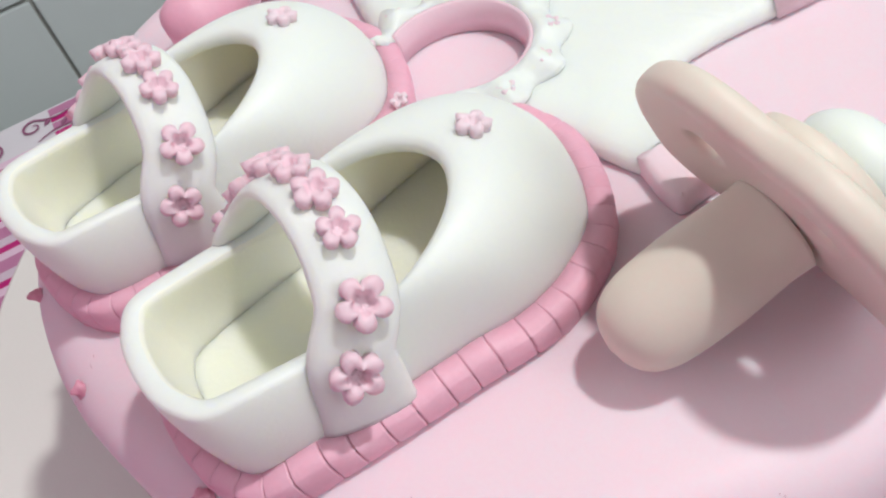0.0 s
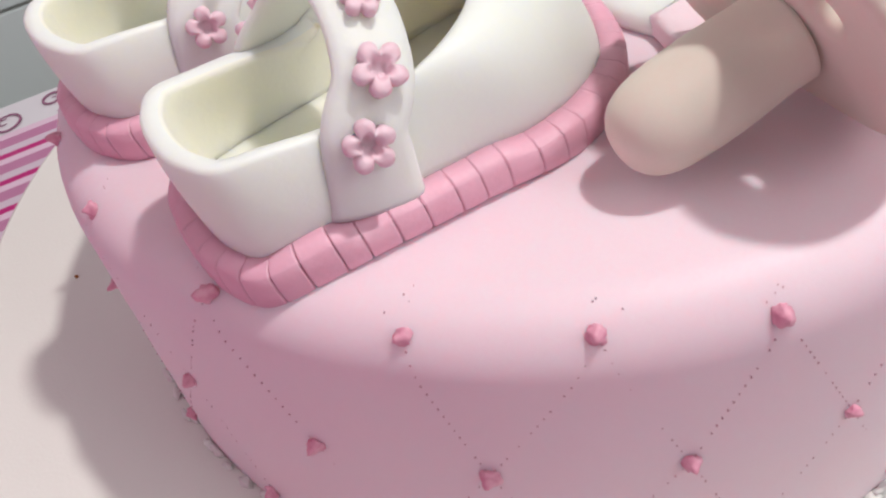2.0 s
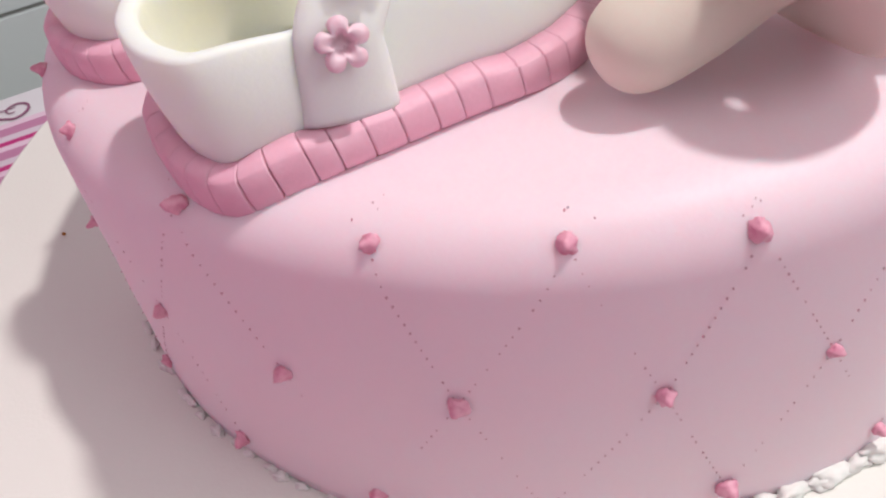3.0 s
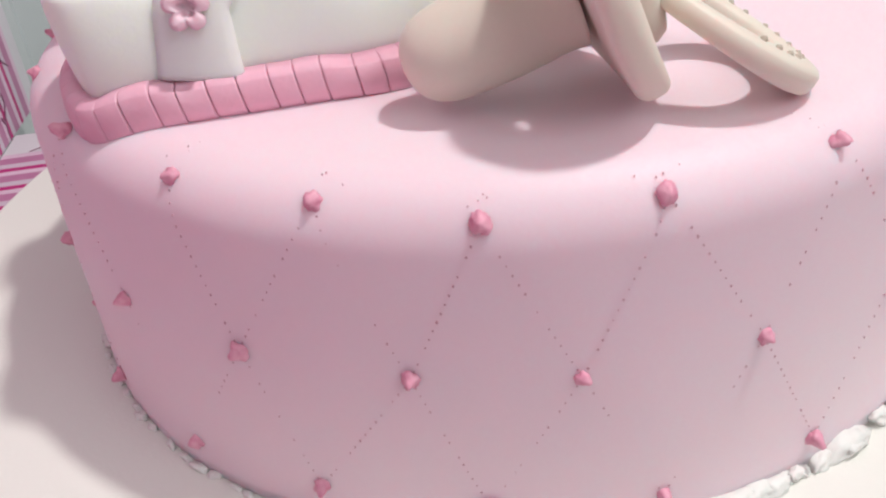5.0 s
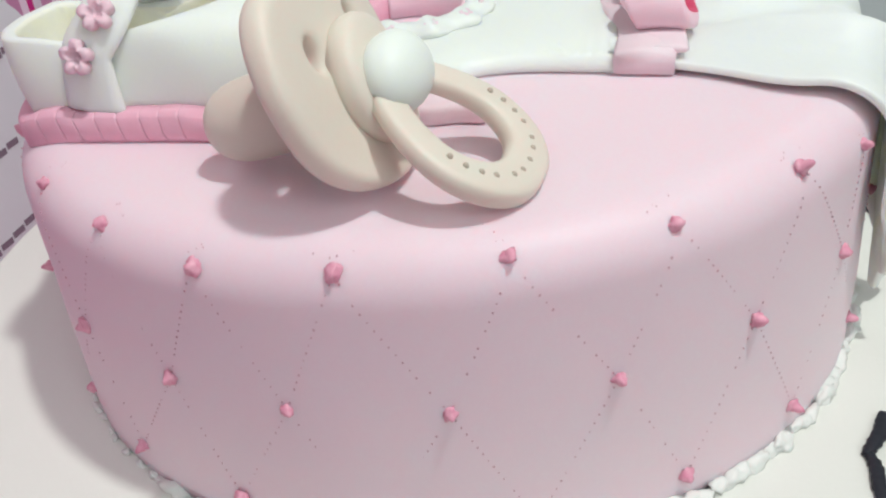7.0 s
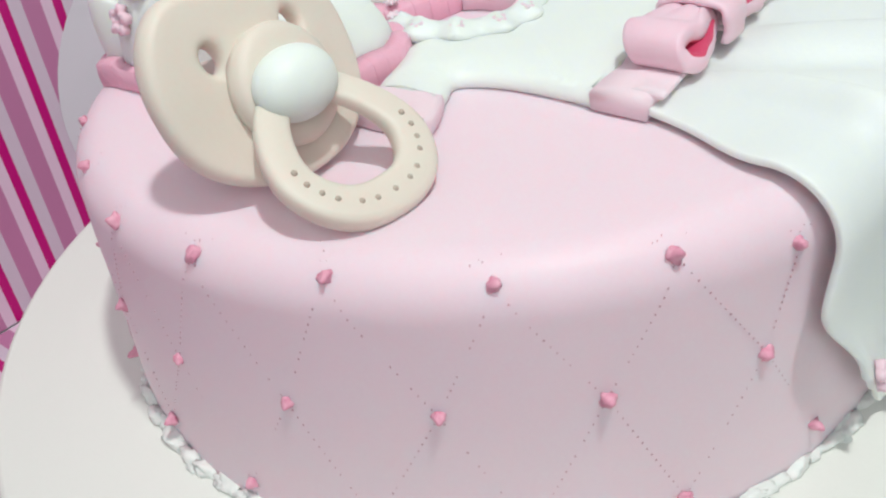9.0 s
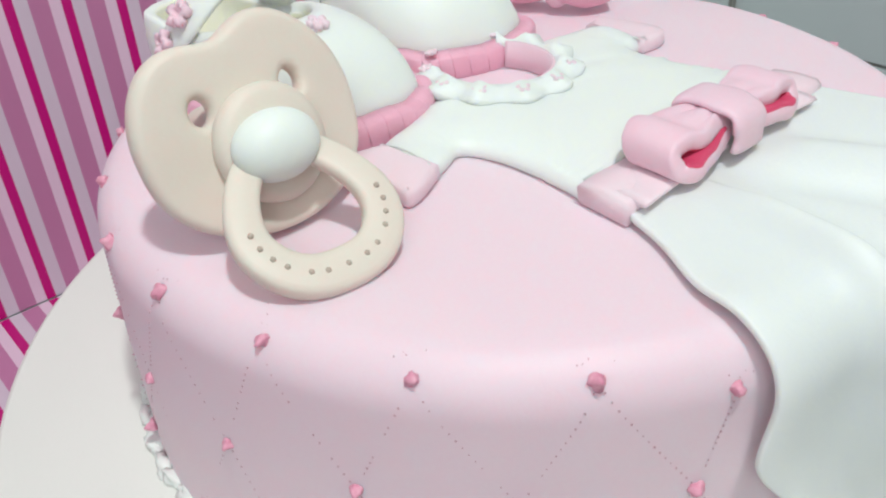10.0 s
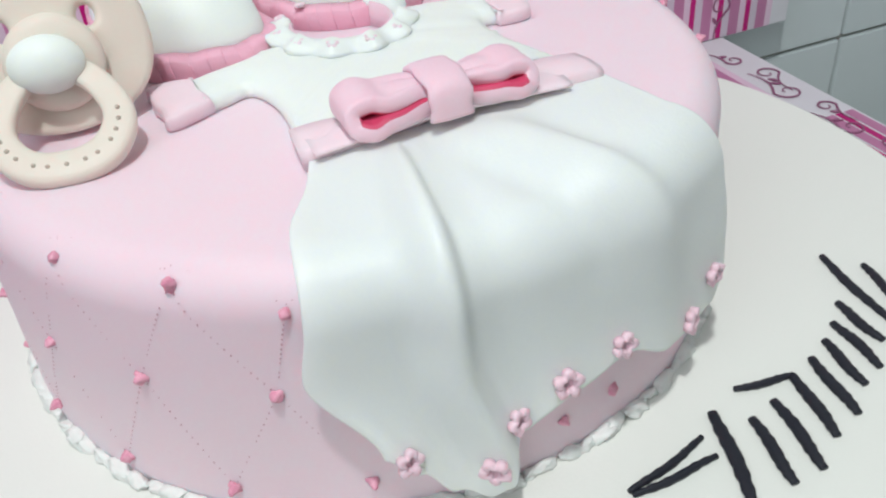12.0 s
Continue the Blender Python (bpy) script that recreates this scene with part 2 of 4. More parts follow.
# dots of icing in three rows, and the pricked lines between them
DOT_AZ = [4.2, -9.0, -26.0, -42.2, -58.2, -72.7, -86.2, -101.0, -119.6, -139.0] + [-155.0 - 15.3 * k for k in range(8)]
MID_AZ = [17.0, 1.3, -16.0, -32.4, -48.9, -65.1, -79.5, -96.0, -112.2, -128.7] + [-147.0 - 15.3 * k for k in range(8)]
LOW_AZ = [44.3, 36.0, 27.5, 10.5, -7.2, -24.0, -41.0, -57.6, -73.6, -89.9, -106.1, -123.5, -139.0] + [-155.0 - 15.3 * k for k in range(8)]
# the rows are set by hand, so each dot sits a little above or below its row
DOT_DZ = [-5.0, 0.2, 0.0, 0.6, -0.4, -1.6, 0.6, 0.9, 0.6, 0.6]
MID_DZ = [2.0, 2.2, 2.4, 0.8, -1.4, -2.0, -1.4, -0.9, -0.6, -1.0]
LOW_DZ = [5.6, 4.6, 4.2, 3.0, -0.2, -1.0, -1.2, -1.8, 0.1, 0.4, -1.4, -3.0, -1.0]
DOT_ROWS = ((0.0782, DOT_AZ, DOT_DZ), (0.0450, MID_AZ, MID_DZ), (0.0103, LOW_AZ, LOW_DZ))


def dot_mesh(seed):
    rnd = random.Random(seed)
    bm = bmesh.new()
    bmesh.ops.create_icosphere(bm, subdivisions=3, radius=0.0018)
    lean = Vector((0, rnd.uniform(-0.6, 0.6), rnd.uniform(-0.6, 0.6)))
    tall = rnd.uniform(0.0004, 0.0021)
    for v in bm.verts:
        p = v.co.copy()
        v.co *= 1 + 0.46 * noise.noise(p * 620 + Vector((seed * 2.3, 0, 0))) + 0.24 * noise.noise(p * 1700 + Vector((0, seed, 0)))
        # a flattened dab with a torn peak where the bag was pulled off
        v.co.x *= 0.72
        peak = max(0.0, p.normalized().x - 0.72) / 0.28
        v.co += Vector((tall * peak, 0, 0)) + lean * (0.0009 * peak)
    return finish(bm, "dot", DOT)


DOTS = [dot_mesh(s) for s in range(9)]
rnd = random.Random(4)
dot_at = {}
for i, (z, azs, dzs) in enumerate(DOT_ROWS):
    for k, az in enumerate(azs):
        a = az
        h = z + (dzs[k] * 0.001 if k < len(dzs) else rnd.uniform(-0.0006, 0.0006))
        dot_at[i, k] = (a, h)
        q = polar(side_r(h) + 0.0004, a, h)
        s = rnd.uniform(0.82, 1.12)
        m = Matrix.LocRotScale(q, Euler((rnd.uniform(0, 6), radians(-25 if i == 0 else 0) + rnd.uniform(-0.2, 0.2), radians(a) + rnd.uniform(-0.2, 0.2)), "XYZ"), (s, s * rnd.uniform(0.85, 1.15), s * rnd.uniform(0.85, 1.15)))
        part("dot", DOTS[rnd.randrange(9)], DOT, cake, at=m)
# marks on the skin; the shade in each prick is their darker pink
pricks = bmesh.new()
for (i, k), (a0, h0) in dot_at.items():
    for (i1, k1), (a1, h1) in dot_at.items():
        if i1 != i + 1 or abs(a1 - a0) > 11:
            continue
        n = 17
        for j in range(1, n):
            t = j / n
            if rnd.random() < 0.26:
                continue
            a, h = a0 + (a1 - a0) * t, h0 + (h1 - h0) * t
            c = polar(side_r(h) + 0.0002, a, h)
            e1, e2 = Vector((-math.sin(radians(a)), math.cos(radians(a)), 0)), Vector((0, 0, 1))
            w = rnd.uniform(0.00019, 0.00034)
            vsq = [pricks.verts.new(c + e1 * (x * w) + e2 * (y * w * 1.4)) for x, y in ((-1, 0), (0, -1), (1, 0), (0, 1))]
            tip = pricks.verts.new(c - polar(0.0004, a, 0))
            for j2 in range(4):
                pricks.faces.new((vsq[j2], vsq[(j2 + 1) % 4], tip))
            pricks.faces.new(vsq)
for k, az in enumerate(DOT_AZ):
    for j in range(4):
        a, h = az + rnd.uniform(-2.2, 2.2), dot_at[0, k][1] + rnd.uniform(0.0018, 0.0034)
        c = polar(side_r(h) + 0.0002, a, h)
        w = rnd.uniform(0.00012, 0.00026)
        e1, e2 = Vector((-math.sin(radians(a)), math.cos(radians(a)), 0)), Vector((-0.5 * math.cos(radians(a)), -0.5 * math.sin(radians(a)), 0.85))
        ring3 = [pricks.verts.new(c + e1 * (math.cos(q) * w) + e2 * (math.sin(q) * w * 1.5)) for q in (0.3, 1.6, 2.9, 4.4)]
        pricks.faces.new(ring3)
tagged(part("pricked_stitching", pricks, STITCH_SHADE, cake, "fine dotted quilting lines, the shade of their pricks painted dark pink", smooth=False), kind="stuff")

# piped border
border = thing("piped_border", "white piped buttercream border round the cake's foot", "piped border")


def bead_mesh(seed):
    bm = bmesh.new()
    bmesh.ops.create_icosphere(bm, subdivisions=3, radius=0.0040)
    for v in bm.verts:
        k = 1 + 0.50 * noise.noise(v.co * 300 + Vector((0, seed * 3.1, 0))) + 0.34 * noise.noise(v.co * 800 + Vector((seed, 0, 0)))
        v.co = Vector((v.co.x * 0.72, v.co.y * 1.42, v.co.z * 0.52)) * k
    return finish(bm, "bead", CREAM)


BEADS = [bead_mesh(s) for s in range(10)]
for k in range(128):
    a = 360 * k / 128 + rnd.uniform(-1.1, 1.1)
    s = rnd.uniform(0.55, 1.05) * (0.5 if 175 < a < 272 else 1.0)
    q = polar(R_LOW + rnd.uniform(0.0002, 0.0014), a, 0.0013 * s)
    part("bead", BEADS[rnd.randrange(10)], CREAM, border, at=Matrix.LocRotScale(q, Euler((rnd.uniform(-0.3, 0.3), 0, radians(a) + rnd.uniform(-0.3, 0.3))), (s, s, s)))


# ---- flowers ----
def flower_mesh(radius, seed=0, mat=None):
    """A cutter flower of fondant: five petals cupped round a pressed middle."""
    bm = bmesh.new()
    rings, steps = 6, 40
    rows = []
    for i in range(rings + 1):
        f = i / rings
        row = []
        for j in range(steps):
            a = 2 * math.pi * j / steps
            petal = 0.54 + 0.46 * abs(math.cos(2.5 * a)) ** 0.55
            r = radius * f * (0.45 + 0.55 * (1 - f) + (petal - 0.45 - 0.55 * (1 - f)) * f) if f < 1 else radius * petal
            z = radius * (0.03 + 0.52 * smoothstep(0.34, 0.58, f) - 0.16 * smoothstep(0.72, 1.0, f) * (0.3 + 0.7 * abs(math.sin(2.5 * a))))
            z += radius * 0.07 * noise.noise(Vector((math.cos(a) * 2, math.sin(a) * 2, seed * 5.0 + f)))
            row.append((r * math.cos(a), r * math.sin(a), z))
        rows.append(row)
    under = [(x * 0.93, y * 0.93, -radius * 0.05) for x, y, z in rows[-1]]
    rows = rows[1:] + [under]
    bm, vs = grid(rows, closed_u=True)
    c = bm.verts.new((0, 0, radius * 0.03))
    for j in range(steps):
        bm.faces.new((c, vs[0][j], vs[0][(j + 1) % steps]))
    bm.faces.new(vs[-1])
    return finish(bm, "flower", mat or ROSE)


FLOWERS = [flower_mesh(0.0056, s) for s in range(4)]
VAMP_FLOWER = flower_mesh(0.0046, 21, BLUSH)
FLOWERS_SMALL = [flower_mesh(0.0042, s + 9, BLUSH) for s in range(3)]


def facing(point, normal, spin=0.0, scale=1.0):
    q = Vector(normal).to_track_quat("Z", "Y").to_matrix().to_4x4()
    return Matrix.Translation(point) @ q @ Matrix.Rotation(spin, 4, "Z") @ Matrix.Diagonal((scale, scale, scale, 1))


# ---- baby shoes ----
OUTLINE = spline([(0.0, 0.0), (0.0016, -0.0118), (0.0074, -0.0208), (0.0205, -0.0246), (0.042, -0.0266), (0.062, -0.0275), (0.079, -0.0215), (0.0885, -0.0110),
                  (0.0945, 0.004), (0.0940, 0.0165), (0.0895, 0.0262), (0.079, 0.0312), (0.062, 0.0300), (0.042, 0.0262), (0.0205, 0.0236), (0.0074, 0.0199), (0.0016, 0.0116)], 12, True)
OUTLINE = [Vector((p[0] - 0.0055 * max(0.0, 1 - p[0] / 0.045), p[1])) for p in OUTLINE]


def inset(points, d):
    n = len(points)
    out = []
    for i in range(n):
        t = (points[(i + 1) % n] - points[i - 1]).normalized()
        out.append(points[i] + Vector((-t.y, t.x)) * d)
    return out


def baby_shoe(at, label, seed):
    """A fondant bootee: notched sole band, upper with an open throat, insole, strap and flowers."""
    shoe = thing("baby_shoe", label, "baby shoe", at=at, group="pair of baby shoes on the cake")
    inv = at

    def droop(p):
        w = inv @ Vector((p[0], p[1], 0))
        return top_z(math.hypot(w.x, w.y)) - TOP

    n = len(OUTLINE)
    # band with pressed notches
    lengths = [0.0]
    for i in range(n):
        lengths.append(lengths[-1] + (OUTLINE[(i + 1) % n] - OUTLINE[i]).length)
    total, count = lengths[-1], 46
    fine = []
    cuts = (0.0, 0.035, 0.08, 0.22, 0.40, 0.60, 0.78, 0.92, 0.965)
    rnd = random.Random(seed)
    shift = [rnd.uniform(-0.16, 0.16) for _ in range(count)] + [0.0]
    shift[0] = 0.0
    for k in range(count * 9):
        g = cuts[k % 9]
        s = total * (k // 9 + g + shift[k // 9] * (1 - g) + shift[k // 9 + 1] * g) / count
        s = min(max(s, 0.0), total * 0.99999)
        i = max(j for j in range(n) if lengths[j] <= s)
        f = (s - lengths[i]) / max(1e-9, lengths[i + 1] - lengths[i])
        fine.append(OUTLINE[i].lerp(OUTLINE[(i + 1) % n], f))
    inner = inset(fine, 0.0060)
    out = inset(fine, -0.0002)
    rows = []
    for k, p in enumerate(fine):
        g = cuts[k % 9]
        cut = 0.0010 if k % 9 == 0 else 0.0
        bulge = 0.00010 * math.sin(math.pi * g)
        nrm = (inner[k] - p).normalized()
        d = droop(p)
        wob = 0.0004 * noise.noise(Vector((p.x * 120, p.y * 120, seed)))
        rise = 0.0011 * smoothstep(0.010, 0.024, p.x) * smoothstep(0.066, 0.048, p.x) if p.y < 0 else 0.0
        h = 0.0081 + wob * 2
        lean = lambda z: -0.17 * (z - 0.005)
        o = lambda a, z: (p.x + nrm.x * (a + cut - bulge) + nrm.y * lean(z), p.y + nrm.y * (a + cut - bulge) - nrm.x * lean(z), z + d)
        rows.append([o(0.0014, -0.0012 + rise), o(0.0002, 0.0003 + rise), o(-0.0002, 0.0035), o(0.0000, 0.0070), o(0.0005, h - 0.0007 - cut * 0.6), o(0.0014, h - cut * 0.8), o(0.0052, h + 0.0004), o(0.0060, 0.002)])
    bm, vs = grid(rows, closed_u=False, closed_v=True)
    part("sole_band", bm, BAND, shoe, "rose pink notched band round the sole")
    # sole plate and insole
    bm = bmesh.new()
    lo = [bm.verts.new((p.x, p.y, -0.0006 + droop(p) * 0.6)) for p in inset(OUTLINE, 0.0065)]
    hi = [bm.verts.new((p.x, p.y, 0.0078)) for p in inset(OUTLINE, 0.0065)]
    bm.faces.new(lo[::-1])
    bm.faces.new(hi)
    for i in range(n):
        bm.faces.new((lo[i], lo[(i + 1) % n], hi[(i + 1) % n], hi[i]))
    part("insole", bm, LINING, shoe, "ivory insole", smooth=False)
    # upper: rim over the heel, throat arch over the toe
    base = inset(OUTLINE, 0.0046)
    tops = inset(OUTLINE, 0.0046)
    x_cut = 0.029
    toe_ids = [i for i in range(n) if OUTLINE[i].x > x_cut]
    order = sorted(toe_ids)          # runs from the right side round the toe to the left side
    rows = []
    m = len(order)
    for i in range(n):
        b, t = base[i], tops[i]
        d = droop(OUTLINE[i])
        if i in toe_ids:
            f = order.index(i) / (m - 1)
            ang = math.pi * f
            y0, y1 = -0.0205, 0.0205
            y = (y0 + y1) / 2 - math.cos(ang) * (y1 - y0) / 2
            arch = math.sin(ang) ** 0.62
            target = Vector((x_cut + 0.001 + 0.004 * f + 0.0268 * math.sin(ang) ** 1.25, y * (0.84 + 0.12 * arch), 0.0240 + 0.0065 * arch))
            c1 = Vector((b.x, b.y, 0.0098 + 0.012)) * 0.9 + target * 0.1
            c2 = Vector((b.x, b.y, 0)) * 0.42 + Vector((target.x, target.y, 0)) * 0.58
            c2.z = target.z + 0.0018 * arch
            c1.z = 0.0125 + 0.0085
        else:
            k = smoothstep(0.029, 0.004, t.x)
            target = Vector((t.x + 0.0015 * (1 - k) - 0.0026 * k, t.y * ((0.84 if t.y < 0 else 0.90) + 0.08 * k), 0.0240 + 0.0022 * k + 0.0006 * noise.noise(Vector((t.x * 90, t.y * 90, seed * 4.0)))))
            c1 = Vector((b.x - 0.0022 * k, b.y * (1.03 + 0.03 * k), 0.0140))
            c2 = Vector((t.x - 0.0030 * k, t.y * (0.93 + 0.05 * k), target.z - 0.004))
        p0 = Vector((b.x, b.y, 0.0060 + d))
        row = []
        for s in range(11):
            u = s / 10
            row.append(p0 * (1 - u) ** 3 + c1 * (3 * u * (1 - u) ** 2) + c2 * (3 * u * u * (1 - u)) + target * u ** 3)
        rows.append(row)
    bm, vs = grid(rows, closed_v=True)
    upper = part("upper", bm, [WHITE, LINING], shoe, "white fondant upper with an open throat")
    sol = upper.modifiers.new("thick", "SOLIDIFY")
    sol.thickness, sol.offset, sol.use_even_offset, sol.material_offset = 0.0041, -1, False, 1
    sub = upper.modifiers.new("round", "SUBSURF")
    sub.levels = sub.render_levels = 1
    # strap
    spine = spline([(0.0245, -0.0212, 0.0080), (0.0252, -0.0212, 0.0165), (0.0262, -0.0205, 0.0230), (0.0312, -0.0178, 0.0298), (0.0342, -0.0105, 0.0368), (0.0350, -0.0015, 0.0392),
                    (0.0342, 0.0085, 0.0368), (0.0312, 0.0160, 0.0298), (0.0262, 0.0192, 0.0230), (0.0252, 0.0208, 0.0165), (0.0245, 0.0212, 0.0080)], 8)
    centre = Vector((0.030, 0.0, 0.014))
    outw = lambda i: (spine[i] - centre).normalized()
    strap = part("strap", sweep(spine, oval(0.0068, 0.0019, 16, 0.85), up=outw, scale=lambda i: 1.0 + 0.30 * abs(2 * i / (len(spine) - 1) - 1) ** 3), WHITE, shoe, "white arched strap")
    rnd = random.Random(seed + 3)
    for k, f in enumerate((0.185, 0.30, 0.40, 0.475, 0.555, 0.635, 0.73, 0.82)):
        i = int(f * (len(spine) - 1))
        part("flower", FLOWERS[(k + seed) % 4], ROSE, strap, "pink five-petal flower", at=facing(spine[i] + outw(i) * 0.0023, outw(i), rnd.uniform(0, 1.2), rnd.uniform(0.76, 0.88) * (0.84 if 0.35 < f < 0.60 else 1.0)))
    part("flower", VAMP_FLOWER, BLUSH, upper, "small pale pink flower", at=facing((0.0680, 0.001, 0.0296), (0.25, 0, 1), 0.3, 0.78))
    return shoe


baby_shoe(pose(-0.0594, -0.0972, TOP, 0, 0, 35.7), "white fondant baby shoe with flowered strap near the cake's edge", 0)
baby_shoe(pose(-0.0981, -0.0558, TOP, 0, 0, 40.0), "white fondant baby shoe with flowered strap, beside its pair", 1)


# ---- pacifier ----
TEAT_END, KNOB = Vector((0.0150, -0.0930, 0.0918)), Vector((0.0563, -0.0737, 0.1062))
P_C = Vector((0.0440, -0.0790, 0.1020))
PAX = math.degrees(math.atan2(KNOB.y - TEAT_END.y, KNOB.x - TEAT_END.x))
PEL = 18.5
pac_at = Matrix.Translation(P_C) @ Matrix.Rotation(radians(PAX), 4, "Z") @ Matrix.Rotation(radians(-PEL), 4, "Y")
# local: x along the axis to the knob, y across, z up
pac = thing("pacifier", "beige fondant pacifier with a white knob lying on the cake", "pacifier", at=pac_at)
SH, SV, SUP = 0.0292, 0.0272, 0.0052


def shield_outline(a):
    """The shield's edge: a wide round with a dip at the top."""
    dip = 1 - 0.25 * math.exp(-((a - math.pi / 2 - 0.16) / 0.40) ** 2)
    up = math.sin(a) if a < math.pi else -abs(math.sin(a)) ** 0.76
    return SH * math.cos(a) * dip, SV * up * dip + SUP


def shield():
    steps = 96
    holes = [(-0.0122, 0.0106), (0.0122, 0.0106)]
    bm = bmesh.new()
    edges = []
    loops = [[shield_outline(2 * math.pi * j / steps) for j in range(steps)]]
    loops += [[(y + 0.0026 * math.cos(2 * math.pi * j / 20), z + 0.0032 * math.sin(2 * math.pi * j / 20)) for j in range(20)] for y, z in holes]
    for loop in loops:
        vs = [bm.verts.new((0, y, z)) for y, z in loop]
        edges += [bm.edges.new((vs[j], vs[(j + 1) % len(vs)])) for j in range(len(vs))]
    bmesh.ops.triangle_fill(bm, edges=edges, use_beauty=True)
    bmesh.ops.subdivide_edges(bm, edges=[e for e in bm.edges if len(e.link_faces) == 2], cuts=2, use_grid_fill=True)
    bmesh.ops.triangulate(bm, faces=bm.faces[:])
    ext = bmesh.ops.extrude_face_region(bm, geom=bm.faces[:])
    new_v = [g for g in ext["geom"] if isinstance(g, bmesh.types.BMVert)]
    bmesh.ops.translate(bm, vec=(0.0066, 0, 0), verts=new_v)
    rim = [e for e in bm.edges if len(e.link_faces) == 2 and e.calc_face_angle(0) > 1.0]
    bmesh.ops.bevel(bm, geom=rim, offset=0.0025, segments=4, affect="EDGES", profile=0.5)
    for v in bm.verts:
        r2 = (v.co.y ** 2 + (v.co.z - SUP) ** 2) / SH ** 2
        v.co.x += -0.0033 - 0.0020 * r2 + 0.0040 * (max(0.0, -v.co.z) / 0.022) ** 2
    return bm


shield_at = Matrix.Translation((0.0457, -0.0770, 0.1033)) @ Matrix.Rotation(radians(30.0), 4, "Z") @ Matrix.Rotation(radians(-22.6), 4, "Y")
part("shield", shield(), BEIGE, pac, at=pac_at.inverted() @ shield_at)
nip = [(0.0, -0.0350), (0.0040, -0.0342), (0.0070, -0.0320), (0.0087, -0.0285), (0.0094, -0.0240), (0.0096, -0.0160), (0.0093, -0.0100), (0.0090, -0.005), (0.0092, -0.001)]
ROT = Matrix.Rotation(radians(90), 4, "Y")
part("nipple", lathe([(max(p[0], 0.0004), p[1]) for p in spline(nip, 5)], 64), BEIGE, pac, at=ROT)
part("collar", lathe([(0.0132, 0.000), (0.0142, 0.0030), (0.0143, 0.0050), (0.0134, 0.0068), (0.0116, 0.0076), (0.0080, 0.0078)]), BEIGE, pac, at=pac_at.inverted() @ shield_at @ Matrix.Translation((0.0012, 0, -0.0010)) @ ROT)
kn = [(0.0064, 0.0070)] + [(0.0090 * math.cos(a), 0.0148 + 0.0074 * math.sin(a)) for a in np.linspace(-0.85, 1.5, 14)]
part("knob", lathe(kn), WHITE, pac, "white ball knob", at=Matrix.Diagonal((0.97, 1.20, 0.94, 1)) @ ROT)
part("stick", lathe([(0.0011, 0.0), (0.0011, 0.006)], 10), AMBER, pac, at=pose(0.0086, -0.0092, -0.0020, 0, 80, 0))

# ring: hangs from the knob and rests on the cake
K = P_C + (pac_at.to_3x3() @ Vector((0.0125, 0, -0.0022)))
ah = Vector((math.cos(radians(PAX)), math.sin(radians(PAX)), 0))
lat = Vector((-ah.y, ah.x, 0))
tip = K + ah * 0.0262 + Vector((0, 0, TOP + 0.0036 - K.z))
down = (tip - K).normalized()
nrm_r = lat.cross(down)
L_R = (tip - K).length
ring_path = []
for j in range(56):
    a = 2 * math.pi * j / 56
    u = 0.5 * L_R + (0.5 * L_R + 0.0005) * math.cos(a)
    w = 0.0168 * math.copysign(abs(math.sin(a)) ** 0.80, math.sin(a)) * (0.80 + 0.20 * smoothstep(0.0, 0.7 * L_R, u))
    ring_path.append(K + down * u + lat * w)
inv = pac_at.inverted()
ring_local = [inv @ p for p in ring_path]
up_local = inv.to_3x3() @ nrm_r
ring = part("ring", sweep(ring_local, oval(0.0047, 0.0027, 16, 0.55), closed=True, up=lambda i: up_local, scale=lambda i: 0.82 + 0.26 * smoothstep(0, 1, 0.5 + 0.5 * math.cos(2 * math.pi * i / 56))), BEIGE, pac, "beige ring handle with a row of pricks painted as shaded dots")
sgn = 1 if (pac_at.to_3x3() @ up_local).z > 0 else -1
# small darker beads stand in for the shade of the pricks
for k in range(13):
    i = int(round((k - 6) * 2.2)) % 56
    q = ring_local[i] + up_local * (sgn * 0.0027)
    bm = bmesh.new()
    bmesh.ops.create_icosphere(bm, subdivisions=1, radius=0.00080)
    part("pricked_dot", bm, PIT_SHADE, ring, at=Matrix.Translation(q))

# ---- dress ----
NECK = Vector((-0.011, -0.002, 0))
AX = Vector((0.797, 0.604, 0))
PX = Vector((-0.604, 0.797, 0))


def dress_point(u, v, z=0.0):
    return NECK + AX * u + PX * v + Vector((0, 0, z))


dress = thing("dress", "white fondant baby dress with pink belt draped over cake", "dress")


